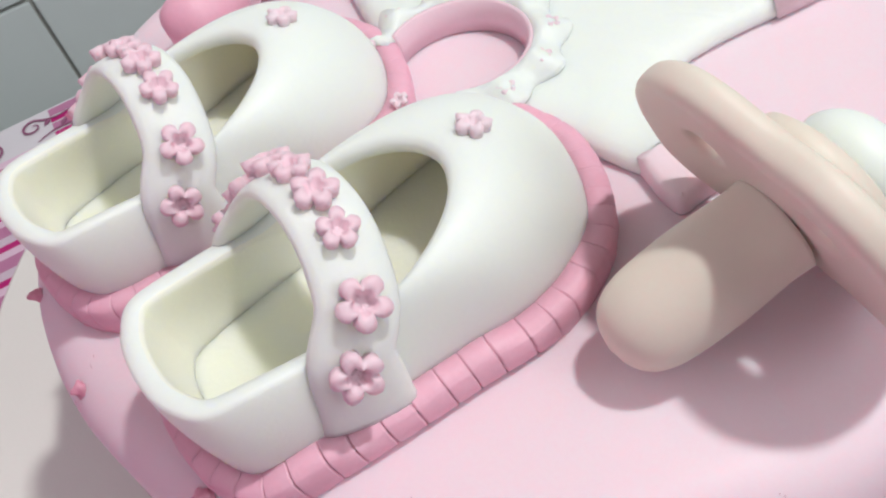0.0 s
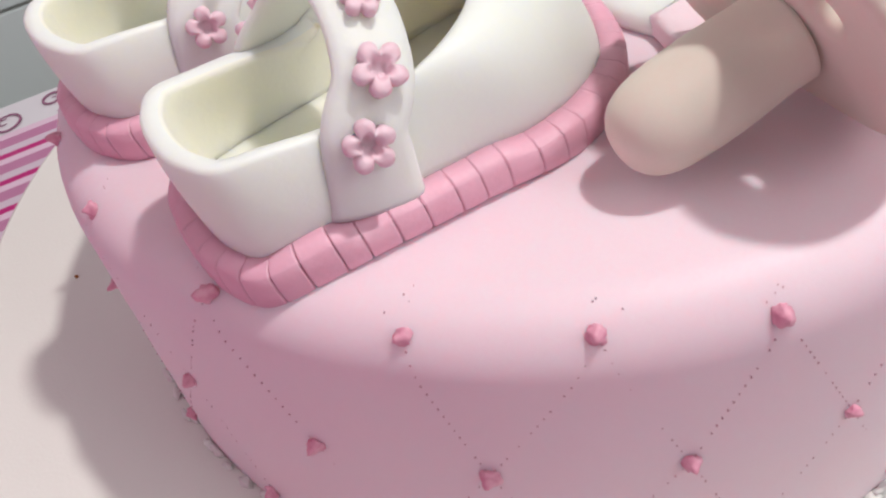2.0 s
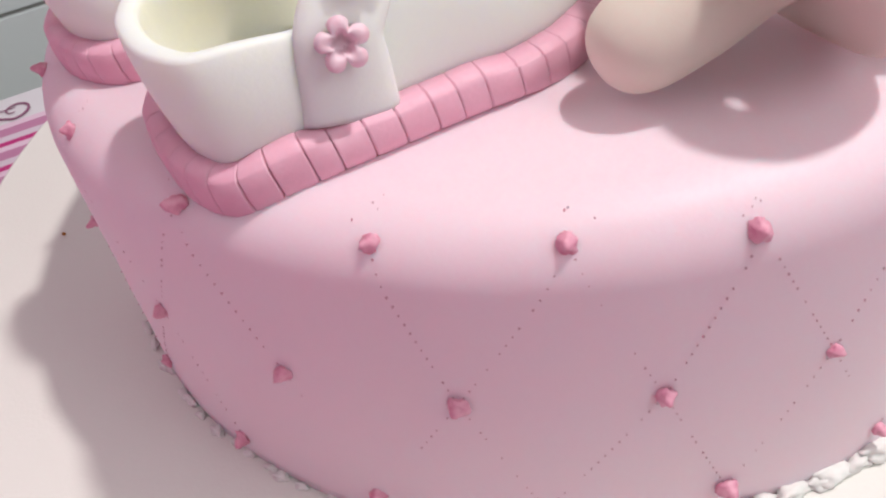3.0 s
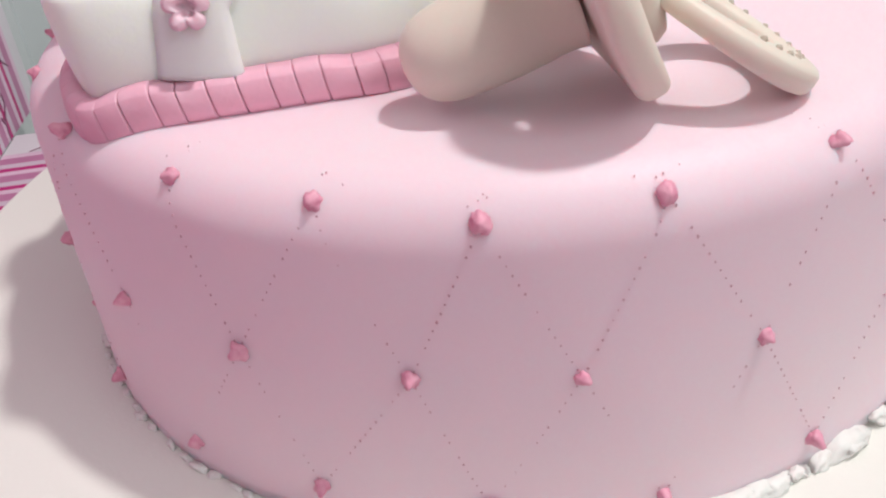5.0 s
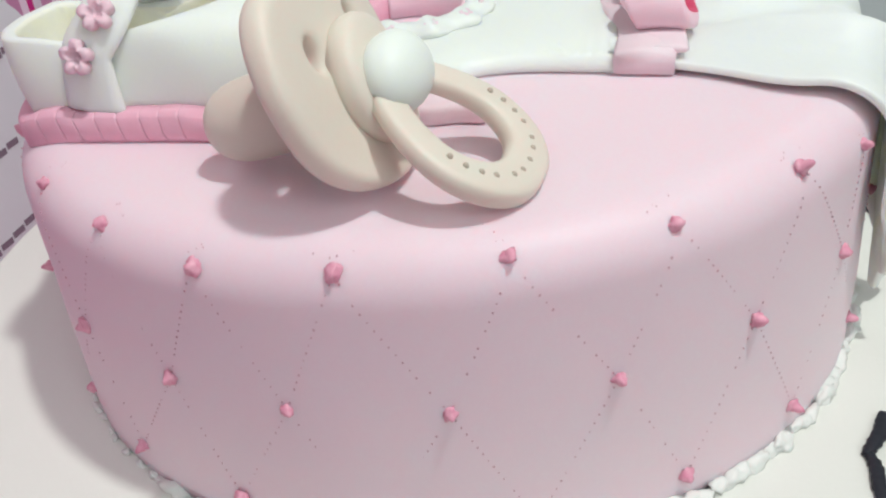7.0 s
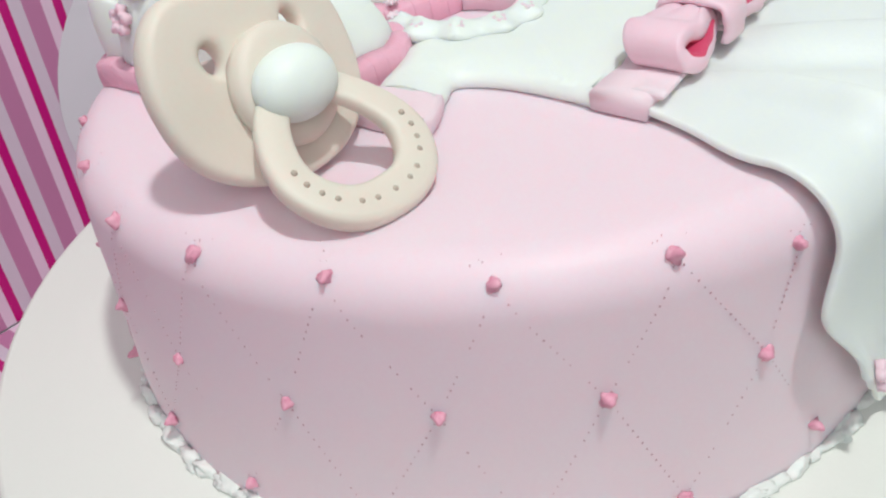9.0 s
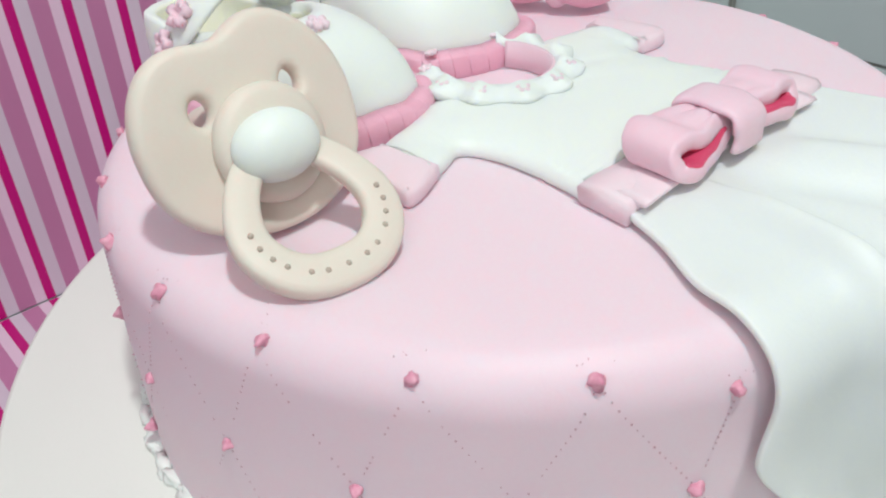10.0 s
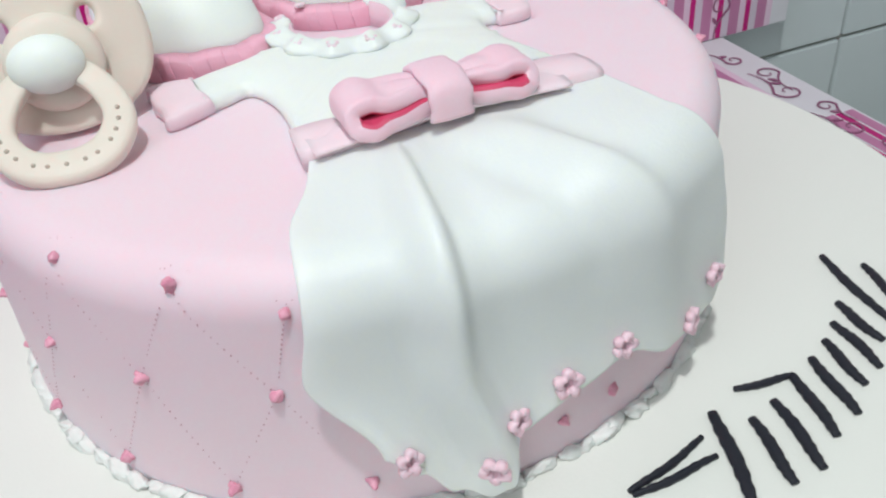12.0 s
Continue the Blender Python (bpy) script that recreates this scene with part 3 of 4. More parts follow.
def slab(outline, height, mat, name, label="", lift=0.0003, puff=0.0, rim=0.0016):
    """A rolled fondant piece on the cake's top: rounded rim, slightly padded."""
    pts = [Vector(p) for p in outline]
    area = sum(pts[i - 1].x * pts[i].y - pts[i].x * pts[i - 1].y for i in range(len(pts)))
    if area < 0:
        pts = pts[::-1]
    rings = [(0.0006, 0.0), (0.0, rim * 0.5), (0.0002, height - rim), (rim * 0.4, height - rim * 0.35), (rim * 1.2, height)]
    rows = []
    for d, z in rings:
        rows.append([dress_point(p.x, p.y, TOP + lift + z + 0.0003 * noise.noise(Vector((p.x, p.y, 0)) * 150)) for p in inset(pts, d)])
    bm, vs = grid(rows, closed_u=True)
    bm.faces.new(vs[0][::-1])
    rim_edges = [bm.edges.get((vs[-1][i - 1], vs[-1][i])) for i in range(len(pts))]
    edge_pts = np.array([tuple(v.co) for v in vs[-1]])
    bmesh.ops.triangle_fill(bm, edges=rim_edges, use_beauty=True, use_dissolve=False)
    for cuts in (2, 2):
        bm.normal_update()
        flat = [f for f in bm.faces if abs(f.normal.z) > 0.9 and f.calc_center_median().z > TOP + lift + height - 0.001]
        inner_e = {e for f in flat for e in f.edges if len(e.link_faces) == 2 and all(abs(g.normal.z) > 0.9 for g in e.link_faces) and e.calc_length() > 0.003}
        bmesh.ops.subdivide_edges(bm, edges=list(inner_e), cuts=cuts, use_grid_fill=True)
        bmesh.ops.triangulate(bm, faces=[f for f in bm.faces if len(f.verts) > 4 and f.calc_center_median().z > TOP + lift + height - 0.001])
    for v in bm.verts:
        if v.co.z > TOP + lift + height - 0.0008:
            d = np.min(np.hypot(edge_pts[:, 0] - v.co.x, edge_pts[:, 1] - v.co.y))
            v.co.z += puff * (1 - math.exp(-d / 0.004)) + 0.0006 * noise.noise(v.co * 90) * min(1.0, d / 0.004)
    return part(name, bm, mat, dress, label)


def curve2(points, steps=6):
    return [Vector((p.x, p.y)) for p in spline([(a, b, 0) for a, b in points], steps)]


# bodice outline, open towards the neck
neck_arc = [(0.0 + 0.0175 * math.cos(a), 0.0 + 0.0175 * math.sin(a)) for a in np.linspace(radians(112), radians(-112), 22)]
left = curve2([(-0.0068, -0.0175), (-0.0040, -0.030), (-0.0010, -0.040), (0.0010, -0.052), (0.0030, -0.0600)])
left2 = curve2([(0.0232, -0.0610), (0.0222, -0.052), (0.0205, -0.0437), (0.030, -0.0405), (0.045, -0.0412), (0.064, -0.0455)])
right = curve2([(0.070, 0.0462), (0.050, 0.0430), (0.034, 0.0420), (0.0225, 0.0450), (0.0235, 0.0530)])
right2 = curve2([(0.0010, 0.0560), (-0.0040, 0.0400), (-0.0070, 0.028), (-0.0070, 0.0178)])
slab([tuple(p) for p in left + left2 + right + right2] + [tuple(p) for p in neck_arc], 0.0048, WHITE, "bodice", "white bodice with short sleeves", puff=0.0016, rim=0.0026)
slab(curve2([(0.0030, -0.0555), (-0.0002, -0.0660), (0.0000, -0.0712), (0.0060, -0.0716), (0.0130, -0.0724), (0.0200, -0.0716), (0.0266, -0.0722), (0.0268, -0.0660), (0.0234, -0.0560)]) , 0.0050, BLUSH, "cuff", "blush pink cuff", puff=0.0006)
slab(curve2([(0.0245, 0.0500), (0.0262, 0.0590), (0.0230, 0.0650), (0.0080, 0.0650), (-0.0010, 0.0630), (0.0000, 0.0520)]), 0.0050, BLUSH, "cuff", "blush pink cuff", puff=0.0006)
# collar: a standing pink band inside, a frilled collar outside
arc = [radians(a) for a in np.linspace(118, -118, 60)]
rows = []
for a in arc:
    c, s = math.cos(a), math.sin(a)
    rows.append([dress_point(r * c, r * s, TOP + z) for r, z in ((0.0165, 0.0004), (0.0165, 0.0045), (0.0172, 0.0088), (0.0180, 0.0092), (0.0186, 0.0082), (0.0186, 0.0010))])
bm, vs = grid(rows, closed_u=True)
bm.faces.new(vs[0])
bm.faces.new(vs[-1][::-1])
part("neckband", bm, ROSE, dress, "rose pink neckband")
rows = []
for j, a in enumerate(np.linspace(radians(128), radians(-128), 150)):
    c, s = math.cos(a), math.sin(a)
    w = 0.5 + 0.5 * math.cos(a * 11)
    out = 0.0243 + 0.0030 * w
    lift = 0.0020 * w + 0.0012 * noise.noise(Vector((c * 4, s * 4, 2.0)))
    prof = ((0.0176, 0.0075), (0.0186, 0.0096), (0.0205, 0.0092 + lift), (0.0230, 0.0080 + lift), (out, 0.0066 + lift), (out + 0.0004, 0.0054 + lift), (out - 0.0010, 0.0048), (0.0180, 0.0052))
    rows.append([dress_point(r * c, r * s, TOP + z) for r, z in prof])
bm, vs = grid(rows, closed_u=True)
bm.faces.new(vs[0])
bm.faces.new(vs[-1][::-1])
collar = part("frill_collar", bm, WHITE, dress, "white scalloped collar with pressed pink eyelets")
for k in range(11):
    a = (k - 5) * 2 * math.pi / 11
    q = dress_point(0.0226 * math.cos(a), 0.0226 * math.sin(a), TOP + 0.0089)
    part("eyelet", FLOWERS_SMALL[k % 3], BLUSH, collar, at=facing(q, AX * 0.25 * math.cos(a) + PX * 0.25 * math.sin(a) + Vector((0, 0, 1)), k * 0.7, 0.54))

# belt
B_L, B_R = dress_point(0.0672, -0.0475), dress_point(0.0760, 0.0480)
belt_path = []
for j in range(34):
    t = j / 33
    q = B_L.lerp(B_R, t) + AX * (0.002 * math.sin(t * 9) - 0.006 * math.sin(t * math.pi) * 0.4)
    belt_path.append(Vector((q.x, q.y, TOP + 0.0058 + 0.0012 * math.sin(t * math.pi) + 0.0005 * math.sin(t * 23))))
section = [(-0.0078, -0.0052), (-0.0080, -0.0005), (-0.0070, 0.0008), (0.0, 0.0014), (0.0066, 0.0009), (0.0080, -0.0004), (0.0078, -0.0052)]
part("belt", sweep(belt_path, section), BLUSH, dress, "blush pink belt")

# skirt
AZ_L, AZ_R = 5.5, 66.0
HEM = [(0.0, 0.030), (0.08, 0.021), (0.16, 0.010), (0.235, 0.0065), (0.275, 0.012), (0.33, 0.0245), (0.47, 0.032), (0.60, 0.0355), (0.72, 0.028), (0.86, 0.020), (0.94, 0.022), (1.0, 0.032)]


def hem_z(s):
    for (a, x), (b, y) in zip(HEM, HEM[1:]):
        if s <= b:
            return x + (y - x) * smoothstep(a, b, s)
    return HEM[-1][1]


def folds(s, t):
    """How far the cloth stands off, along and down the skirt."""
    c = 0.285 - 0.03 * (1 - t)
    w = 0.050 if s < c else 0.016
    f = 0.0060 * math.exp(-((s - c) / w) ** 2) * smoothstep(0.02, 0.25, t)
    c2 = 0.52 + 0.20 * smoothstep(0.0, 0.7, t)
    w2 = 0.10 if s < c2 else 0.07
    f += 0.0048 * math.exp(-((s - c2) / w2) ** 2) * smoothstep(0.0, 0.25, t) * (1 - 0.6 * smoothstep(0.55, 1.0, t))
    f -= 0.0022 * math.exp(-((s - c2 + 0.14) / 0.05) ** 2) * smoothstep(0.05, 0.3, t) * (1 - smoothstep(0.5, 0.8, t))
    f += 0.0042 * math.exp(-((s - 0.98) / 0.09) ** 2) * smoothstep(0.3, 0.8, t)
    f += 0.0025 * math.exp(-((s - 0.02) / 0.06) ** 2) * smoothstep(0.25, 0.7, t)
    f -= 0.0010 * math.exp(-((s - 0.36) / 0.05) ** 2)
    f -= 0.0012 * math.exp(-((s - 0.15 - 0.05 * t) / 0.05) ** 2) * smoothstep(0.3, 0.6, t)
    f += 0.0010 * noise.noise(Vector((s * 5, t * 3, 1.7)))
    return f


def skirt_point(s, t):
    start = dress_point(0.0715 + 0.006 * s + 0.0015 * math.sin(s * 26), -0.0455 + 0.0945 * s)
    az = AZ_L + (AZ_R - AZ_L) * s + 1.1 * math.sin(13 * t + 0.4) * math.exp(-s / 0.07) * smoothstep(0.9, 0.5, t)
    az_low = az + (7.0 * (1 - s) ** 2 + 2.0 * s * s)
    hz_ = hem_z(s)
    r0 = Vector((start.x, start.y)).length
    flat = max(0.004, (R_TOP - EDGE) - r0)
    arc_len = EDGE * math.pi / 2
    drop = TOP - EDGE - hz_
    total = flat + arc_len + drop
    d = t * total
    gap = 0.0014 + folds(s, t)
    rim = polar(R_TOP - EDGE, az, 0)
    if d <= flat:
        q = Vector((start.x, start.y, 0)).lerp(rim, d / flat)
        return Vector((q.x, q.y, TOP + 0.0020 + gap * (0.55 + 0.45 * d / flat)))
    if d <= flat + arc_len:
        a = (d - flat) / EDGE
        r = R_TOP - EDGE + (EDGE + gap + 0.0020) * math.sin(a)
        return polar(r, az, TOP - EDGE + (EDGE + gap + 0.0020) * math.cos(a))
    k = (d - flat - arc_len) / drop
    z = TOP - EDGE - k * drop
    flare = 0.0030 * k * k * smoothstep(1.0, 0.7, s)
    return polar(side_r(z) + gap + 0.0020 + flare, az + (az_low - az) * smoothstep(0.3 * (1 - s), 1, k), z)


NS, NT = 150, 60
rows = []
for j in range(NT + 1):
    rows.append([skirt_point(i / NS, j / NT) for i in range(NS + 1)])
bm, vs = grid(rows)
skirt = part("skirt", bm, WHITE, dress, "white draped skirt falling over the cake's side")
sol = skirt.modifiers.new("thick", "SOLIDIFY")
sol.thickness, sol.offset = 0.0021, 0
sub = skirt.modifiers.new("round", "SUBSURF")
sub.levels = sub.render_levels = 1
for k, (s, t) in enumerate(((0.055, 0.955), (0.26, 0.915), (0.315, 0.935), (0.44, 0.945), (0.585, 0.95), (0.83, 0.95), (0.93, 0.86))):
    q = skirt_point(s, t)
    a, b = skirt_point(min(1, s + 0.02), t) - skirt_point(s - 0.02, t), skirt_point(s, min(1, t + 0.03)) - skirt_point(s, t - 0.03)
    n = b.cross(a).normalized()
    if n.dot(Vector((q.x, q.y, 0))) < 0:
        n = -n
    part("hem_flower", FLOWERS[k % 4], ROSE, skirt, "pink five-petal flower on the hem", at=facing(q + n * 0.0015, n, k * 0.9, 0.74 + 0.08 * (k % 2)))

# bow
bow = thing("bow", "blush pink fondant bow with open loops on the dress belt", "bow")
BOW = Vector((0.0530, 0.0395, TOP + 0.0075))
BDIR = Vector((-0.50, 0.866, 0)).normalized()
BOUT = Vector((0.866, 0.50, 0))


def bow_loop(side, length, height, width):
    """A ribbon folded back on itself; the open end of the fold faces across the belt."""
    prof = []
    for j in range(40):
        a = 2 * math.pi * j / 40
        x = 0.5 * length * (1 - math.cos(a))
        # pressed shut towards the knot, swelling to a drop near the fold
        flat = abs(math.sin(a)) ** 0.4 * 0.0021 + (0.5 * height - 0.0021) * smoothstep(0.58, 0.80, x / length) * abs(math.sin(a)) ** 0.7
        y = math.copysign(flat, math.sin(a))
        prof.append((x, y))
    rows = []
    for k in range(11):
        w = -0.5 + k / 10
        row = []
        for x, y in prof:
            f = x / length
            spread = width * (0.60 + 0.40 * smoothstep(0, 0.6, f)) * (1 - 0.10 * smoothstep(0.8, 1.0, f))
            sag = 0.0010 * smoothstep(0.2, 0.5, -w) * (1 if y > 0 else 0)
            crease = 0.0007 * math.cos(w * 14 + side) * (1 - smoothstep(0.15, 0.7, f)) * (1 if y > 0 else 0.3)
            soft = 0.0006 * noise.noise(Vector((x * 110, w * 2.0, y * 90 + side)))
            row.append(BOW + BDIR * (side * (0.003 + x)) + BOUT * (w * spread - 0.6 * y) + Vector((0, 0, 0.0052 + y - sag + crease + soft)))
        rows.append(row)
    bm, vs = grid(rows, closed_u=True)
    # the second slot colours the loop's shaded inside red
    ob = part("loop", bm, [RIBBON, LOOP_SHADE], bow, "looped ribbon end, its inner shade painted deep red")
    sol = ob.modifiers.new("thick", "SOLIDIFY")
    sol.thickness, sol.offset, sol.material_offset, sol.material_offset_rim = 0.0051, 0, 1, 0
    sub = ob.modifiers.new("round", "SUBSURF")
    sub.levels = sub.render_levels = 1
    return ob


bow_loop(-1, 0.0248, 0.0078, 0.0176)
bow_loop(1, 0.0238, 0.0072, 0.0160)
kp = [BOW + BOUT * x + Vector((0, 0, z)) for x, z in ((-0.0092, 0.000), (-0.0098, 0.006), (-0.0078, 0.0098), (0.0, 0.0108), (0.0076, 0.0096), (0.0094, 0.0055), (0.0092, 0.0005))]
part("knot", sweep(spline(kp, 4), oval(0.0066, 0.0015, 14, 0.7), scale=lambda i: 1.0 + 0.05 * math.sin(i * 1.1), up=lambda i: (0.2, 0.1, 1) if 7 < i < 17 else (BOUT * (-1 if i < 12 else 1))), RIBBON, bow, "ribbon band round the bow's middle")
for side in (-1, 1):
    tail = [BOW + BDIR * (side * d) + BOUT * (0.001 * d / 0.03) + Vector((0, 0, z)) for d, z in ((0.004, 0.0005), (0.016, -0.0002), (0.028, -0.0005), (0.040, -0.0010))]
    part("tail", sweep(spline(tail, 4), oval(0.0065, 0.0010, 10, 0.6)), BLUSH, bow)

# ---- lettering on the board: a name, kept to plain strokes ----
writing = thing("icing_lettering", "black piped icing strokes on the white board", "lettering")
for x0, y0, x1, y1, w in ((0.0854, 0.1210, 0.1190, 0.1272, 0.0030), (0.1171, 0.0940, 0.0962, 0.1165, 0.0016), (0.1180, 0.0950, 0.1030, 0.1200, 0.0016), (0.0880, 0.1320, 0.1120, 0.1400, 0.0026), (0.0800, 0.1400, 0.1060, 0.1490, 0.0026), (0.0690, 0.1480, 0.0940, 0.1555, 0.0026),
                          (0.0612, 0.1555, 0.0850, 0.1635, 0.0026), (0.0520, 0.1610, 0.0720, 0.1690, 0.0024), (0.0430, 0.1665, 0.0640, 0.1760, 0.0024), (0.0330, 0.1700, 0.0520, 0.1800, 0.0024), (0.0060, 0.1712, 0.0420, 0.1850, 0.0022), (0.0110, 0.1850, 0.0300, 0.1900, 0.0020), (0.0760, 0.1290, 0.0690, 0.1480, 0.0016),
                          (0.1449, 0.0050, 0.1466, -0.0125, 0.0026), (0.1464, -0.0118, 0.1550, -0.0250, 0.0024)):
    a, b = Vector((x0, y0, 0.0009)), Vector((x1, y1, 0.0009))
    sect = oval(w * 0.68, 0.0012, 10, 0.8)
    n = 14
    path = [a.lerp(b, i / n) + Vector((0.0004 * math.sin(i * 0.45 + x0 * 900), 0.0004 * math.cos(i * 0.4 + y0 * 700), 0)) for i in range(n + 1)]
    part("stroke", sweep(path, sect, scale=lambda i: 0.75 + 0.35 * math.sin(math.pi * i / 14) + 0.12 * math.sin(i * 2.7)), BLACK, writing)

# ---- deep pink sugar bow at the back of the cake's top ----
back_bow = thing("sugar_bow", "deep pink fondant bow lying behind the shoes", "bow")


def lobe(centre, size, turn, mat):
    bm = bmesh.new()
    bmesh.ops.create_uvsphere(bm, u_segments=28, v_segments=16, radius=1)
    for v in bm.verts:
        k = 1 + 0.10 * noise.noise(v.co * 1.6 + Vector(centre) * 40)
        x = v.co.x
        v.co = Vector((x * size[0], v.co.y * size[1] * (0.72 + 0.28 * x), v.co.z * size[2] * (0.75 + 0.25 * x))) * k
    part("lobe", bm, mat, back_bow, at=pose(*centre, 0, 0, turn))


lobe((-0.0800, 0.0300, TOP + 0.0105), (0.0135, 0.0115, 0.0105), 215, BAND)
lobe((-0.0690, 0.0480, TOP + 0.0100), (0.0130, 0.0110, 0.0100), 95, BAND)
lobe((-0.0745, 0.0395, TOP + 0.0090), (0.0070, 0.0070, 0.0090), 0, ROSE)

# ---- printed sheet and panel ----
def printed(name, label, category, origin, ex, ey, w, h, thick=0.0005):
    """A printed card: a white card with printed stripes of their own thickness."""
    ob = thing(name, label, category)
    ez = ex.cross(ey).normalized()
    m = Matrix((ex.to_4d(), ey.to_4d(), ez.to_4d(), (0, 0, 0, 1))).transposed()
    for c in range(3):
        m[3][c] = 0
    m.translation = origin
    m[3][3] = 1
    ob.matrix_world = m
    part("card", box((w, h, thick), 0, (w / 2, h / 2, -thick / 2)), P_WHITE, ob, smooth=False)
    return ob


def strip(parent, x0, x1, y0, y1, mat, lift=0.0003, name="stripe"):
    part(name, box((x1 - x0, y1 - y0, 0.0003), 0, ((x0 + x1) / 2, (y0 + y1) / 2, lift)), mat, parent, smooth=False)


PERIOD = 0.030
COURSE = ((0.0, 0.0055, P_MAGENTA), (0.0130, 0.0235, P_MAUVE))
foot = PANEL_FOOT - WALL_DIR * 0.35
panel = printed("striped_card", "upright card with pink, mauve and magenta printed stripes", "printed card", Vector((foot.x, foot.y, FLOOR + 0.0006)), WALL_DIR, Vector((0, 0, 1)), 1.018, 0.50)
x = 0.009
while x < 0.98:
    for a, b, mat in COURSE:
        strip(panel, x + a, x + b, 0.0, 0.498, mat)
    strip(panel, x + 0.0055, x + 0.0130, 0.0, 0.498, P_LILAC)
    strip(panel, x + 0.0235, x + 0.0300, 0.0, 0.498, P_PINK)
    x += PERIOD
sheet = printed("striped_sheet", "flat printed sheet with pink and magenta stripes on the table", "printed sheet", Vector((foot.x, foot.y, FLOOR)) + WALL_N * 0.001, WALL_N, WALL_DIR, 0.62, 0.947)
x = 0.009
while x < 0.90:
    for a, b, mat in COURSE:
        strip(sheet, 0.001, 0.617, x + a, x + b, mat)
    strip(sheet, 0.001, 0.617, x + 0.0055, x + 0.0130, P_LILAC)
    strip(sheet, 0.001, 0.617, x + 0.0235, x + 0.0300, P_PINK)
    x += PERIOD

for k in range(2):
    strip(sheet, 0.16, 0.617, 0.9095 + 0.0185 * k, 0.9150 + 0.0185 * k, P_MAGENTA)
    strip(sheet, 0.16, 0.617, 0.9175 + 0.0185 * k, 0.9260 + 0.0185 * k, P_MAUVE)


def print_oval(parent, cx, cy, a, b, mat, lift, name, inner=0.0):
    """A printed oval, or an oval line where inner is given."""
    bm = bmesh.new()
    n = 64
    ring = [[bm.verts.new((cx + a * k * math.cos(2 * math.pi * j / n), cy + b * k * math.sin(2 * math.pi * j / n), lift)) for j in range(n)] for k in ((1.0, inner) if inner else (1.0,))]
    if inner:
        for j in range(n):
            bm.faces.new((ring[0][j], ring[0][(j + 1) % n], ring[1][(j + 1) % n], ring[1][j]))
    else:
        bm.faces.new(ring[0])
    ext = bmesh.ops.extrude_face_region(bm, geom=bm.faces[:])
    bmesh.ops.translate(bm, vec=(0, 0, 0.0002), verts=[g for g in ext["geom"] if isinstance(g, bmesh.types.BMVert)])
    part(name, bm, mat, parent, smooth=False)


# white label with bars of small print, a gold-rimmed badge and curls
Y0 = -FLOOR
print_oval(panel, 0.35 + 0.285, Y0 - 0.030, 0.105, 0.100, P_WHITE, 0.0008, "white_label")
for k, (s0, z0, ln) in enumerate(((0.300, -0.040, 0.060), (0.290, -0.089, 0.062), (0.330, 0.012, 0.040), (0.250, -0.065, 0.040))):
    for w in range(5):
        bar = box((ln / 5 * 0.86, 0.0040, 0.0003), 0, (0.35 + s0 + (w - 2) * ln / 5, Y0 + z0 + (w - 2) * 0.0016, 0.0013))
        part("print_bar", bar, P_GREY, panel, smooth=False)
print_oval(panel, 0.35 + 0.500, Y0 - 0.006, 0.052, 0.046, P_WHITE, 0.0008, "badge")
print_oval(panel, 0.35 + 0.500, Y0 - 0.006, 0.050, 0.044, P_GOLD, 0.0012, "badge_line", 0.95)
for w in range(4):
    part("print_bar", box((0.006, 0.018, 0.0003), 0, (0.35 + 0.478 + w * 0.014, Y0 + 0.004 - 0.002 * w, 0.0013)), P_MAGENTA, panel, smooth=False)


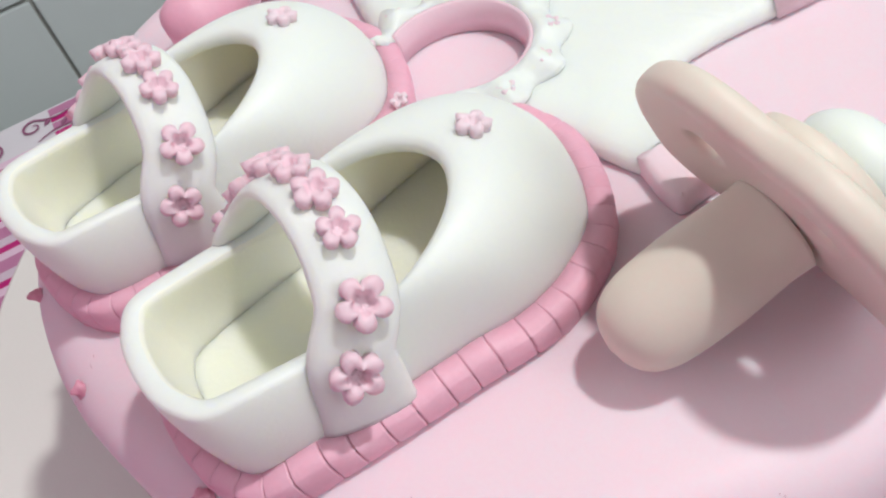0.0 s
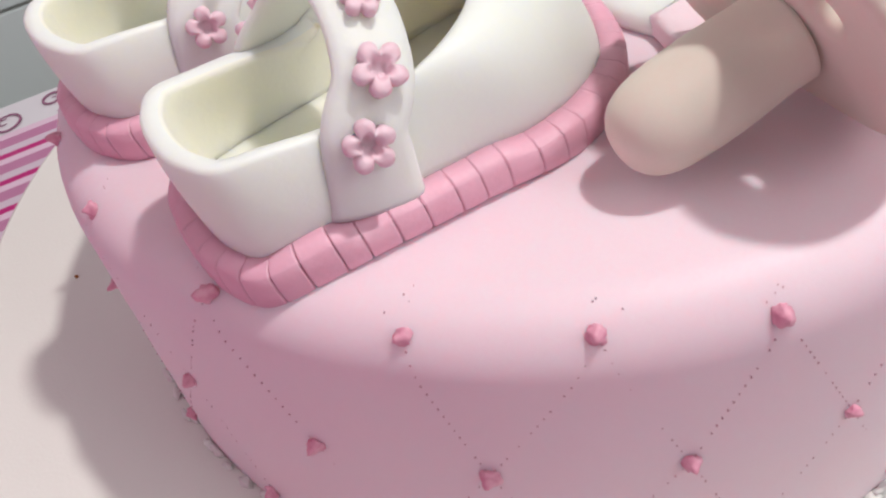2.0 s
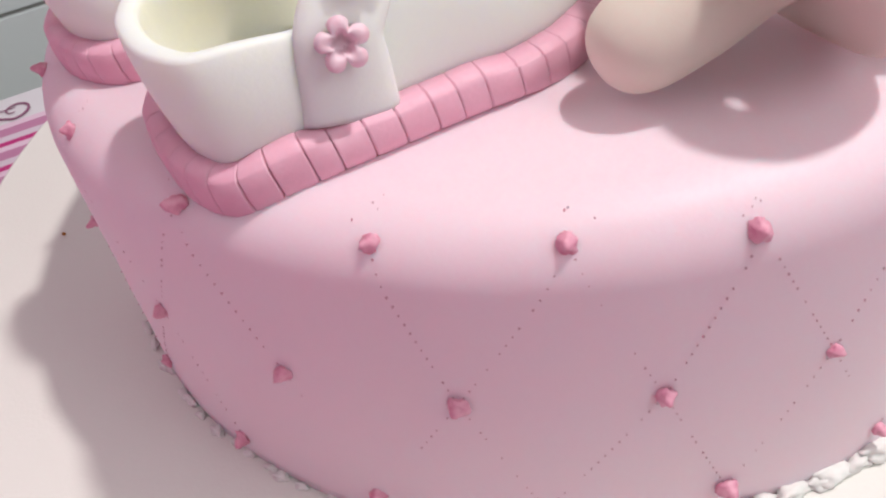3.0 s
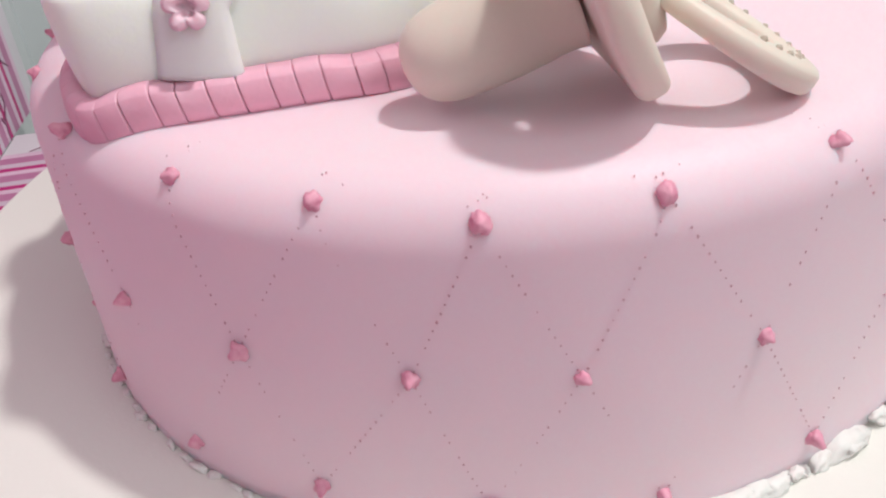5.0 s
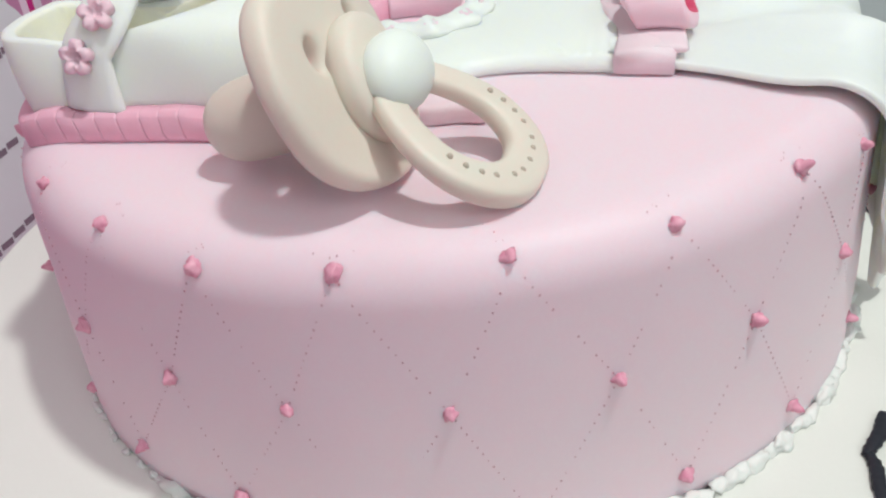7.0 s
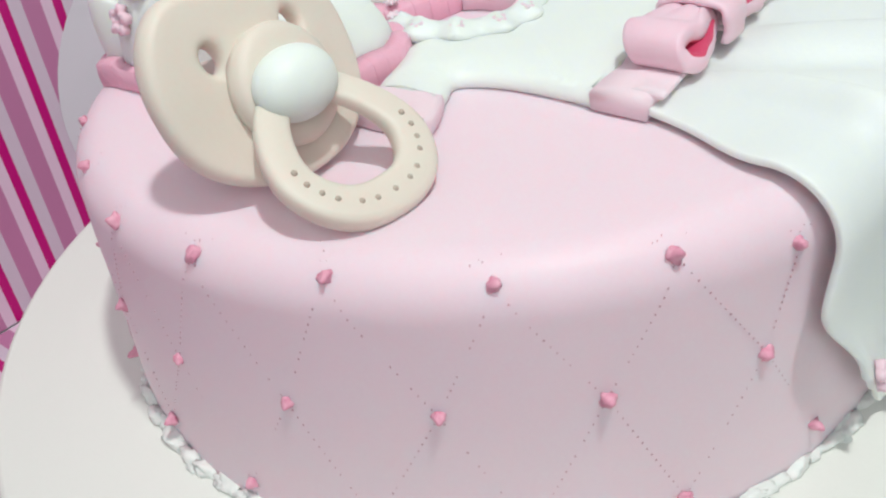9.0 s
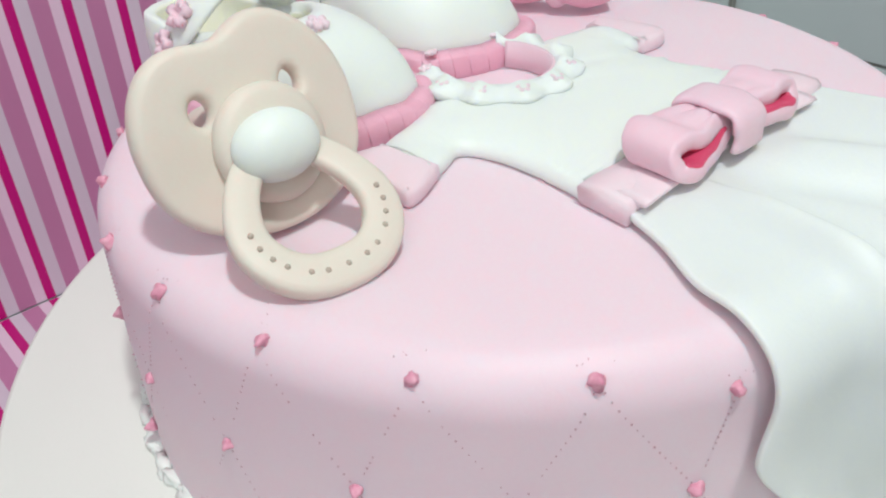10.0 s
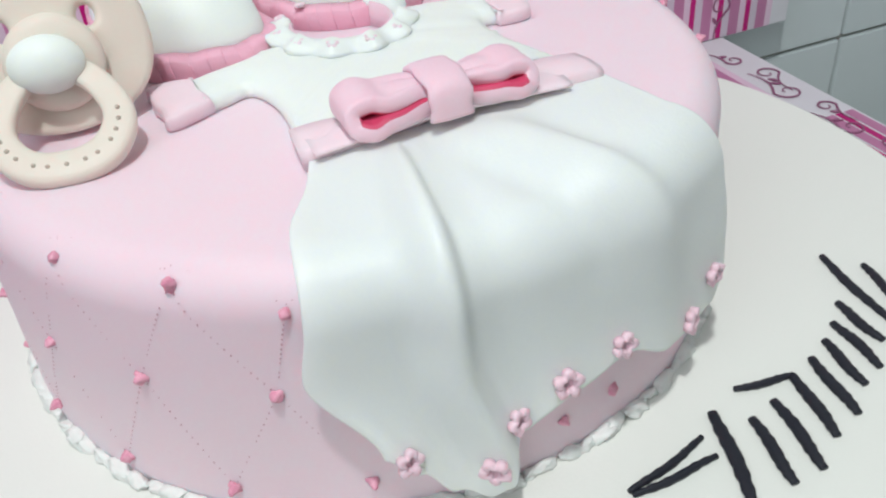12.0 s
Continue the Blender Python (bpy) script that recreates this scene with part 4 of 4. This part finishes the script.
def curl(parent, cx, cy, size, turn, mat):
    """A printed scroll: a long tail that bends over into a spiral, with a small leaf on it."""
    path = []
    for j in range(60):
        t = j / 59
        if t < 0.5:
            u = t / 0.5
            x, y = -3.2 * (1 - u), -1.0 + 0.5 * math.sin(u * math.pi)
        else:
            u = (t - 0.5) / 0.5
            a, r = -math.pi / 2 + 6.6 * u, 1.0 - 0.78 * u
            x, y = r * math.cos(a), r * math.sin(a)
        x, y = x * size, y * size
        path.append((cx + x * math.cos(turn) - y * math.sin(turn), cy + x * math.sin(turn) + y * math.cos(turn), 0.0010))
    flat = [(-0.0008, -0.0002), (0.0008, -0.0002), (0.0008, 0.0002), (-0.0008, 0.0002)]
    part("curl", sweep(path, flat, scale=lambda i: 0.45 + 0.75 * math.sin(math.pi * i / 59)), mat, parent, smooth=False)
    x0, y0, z0 = path[16]
    leaf = [(x0 + size * 0.9 * u * math.cos(turn + 1.0), y0 + size * 0.9 * u * math.sin(turn + 1.0), z0) for u in np.linspace(0, 1, 9)]
    part("curl_leaf", sweep(leaf, flat, scale=lambda i: 0.3 + 1.8 * math.sin(math.pi * i / 8)), mat, parent, smooth=False)


for k in range(6):
    curl(sheet, 0.045 + 0.034 * k, 0.924 + 0.007 * (k % 2), 0.0085 + 0.002 * (k % 3), 0.25 + 2.7 * (k % 2) - 0.2 * (k % 3), P_PLUM)
for k in range(5):
    curl(panel, 0.940 + 0.016 * (k % 2), 0.03 + 0.040 * k, 0.011, 1.2 + 0.9 * k, P_PLUM)

# ---- crumbs ----
for x, y, z, r, label in ((-0.1020, -0.0270, TOP + 0.0078, 0.0005, "tiny dark brown crumb on the shoe's insole"), (-0.1580, -0.0210, 0.0, 0.0006, "tiny dark brown crumb on the white board")):
    bm = bmesh.new()
    bmesh.ops.create_icosphere(bm, subdivisions=2, radius=r)
    for v in bm.verts:
        v.co *= 1 + 0.4 * noise.noise(v.co * 2500 + Vector((x, y, z)) * 90)
    crumb = tagged(new("crumb", finish(bm, "crumb", AMBER)), label, "crumb")
    crumb.location = (x, y, z + r * 0.8)


# ---- wall tiles ----
TW, TH, GAP = 0.198, 0.248, 0.004
tile_me = finish(box((TW - GAP, 0.006, TH - GAP), 0.0012), "tile", TILE, False)
half_me = finish(box((0.100 - GAP, 0.006, TH - GAP), 0.0012), "tile", TILE, False)
for wall, face, start, count, step, first in (("wall_tiled", back + WALL_N * 0.0225, 0.876, 7, -1, True), ("wall_north", back + WALL_DIR * 0.8875 + WALL_N * 0.025, 0.0, 6, 1, False)):
    ob = bpy.data.objects[wall]
    for row in range(-2, 4):
        z = -0.174 + (row + 0.5) * TH
        s = start
        for k in range(count):
            w = 0.100 if first and k == 0 else TW
            if first:
                q = face + WALL_DIR * (s - w / 2)
                m = pose(q.x, q.y, z, 0, 0, TURN)
                s -= w
            else:
                q = face + WALL_N * (s + w / 2)
                m = pose(q.x, q.y, z, 0, 0, TURN + 90)
                s += w
            t = new("tile", half_me if w < 0.15 else tile_me)
            t.parent = ob
            t.matrix_parent_inverse = ob.matrix_world.inverted()
            t.matrix_basis = m
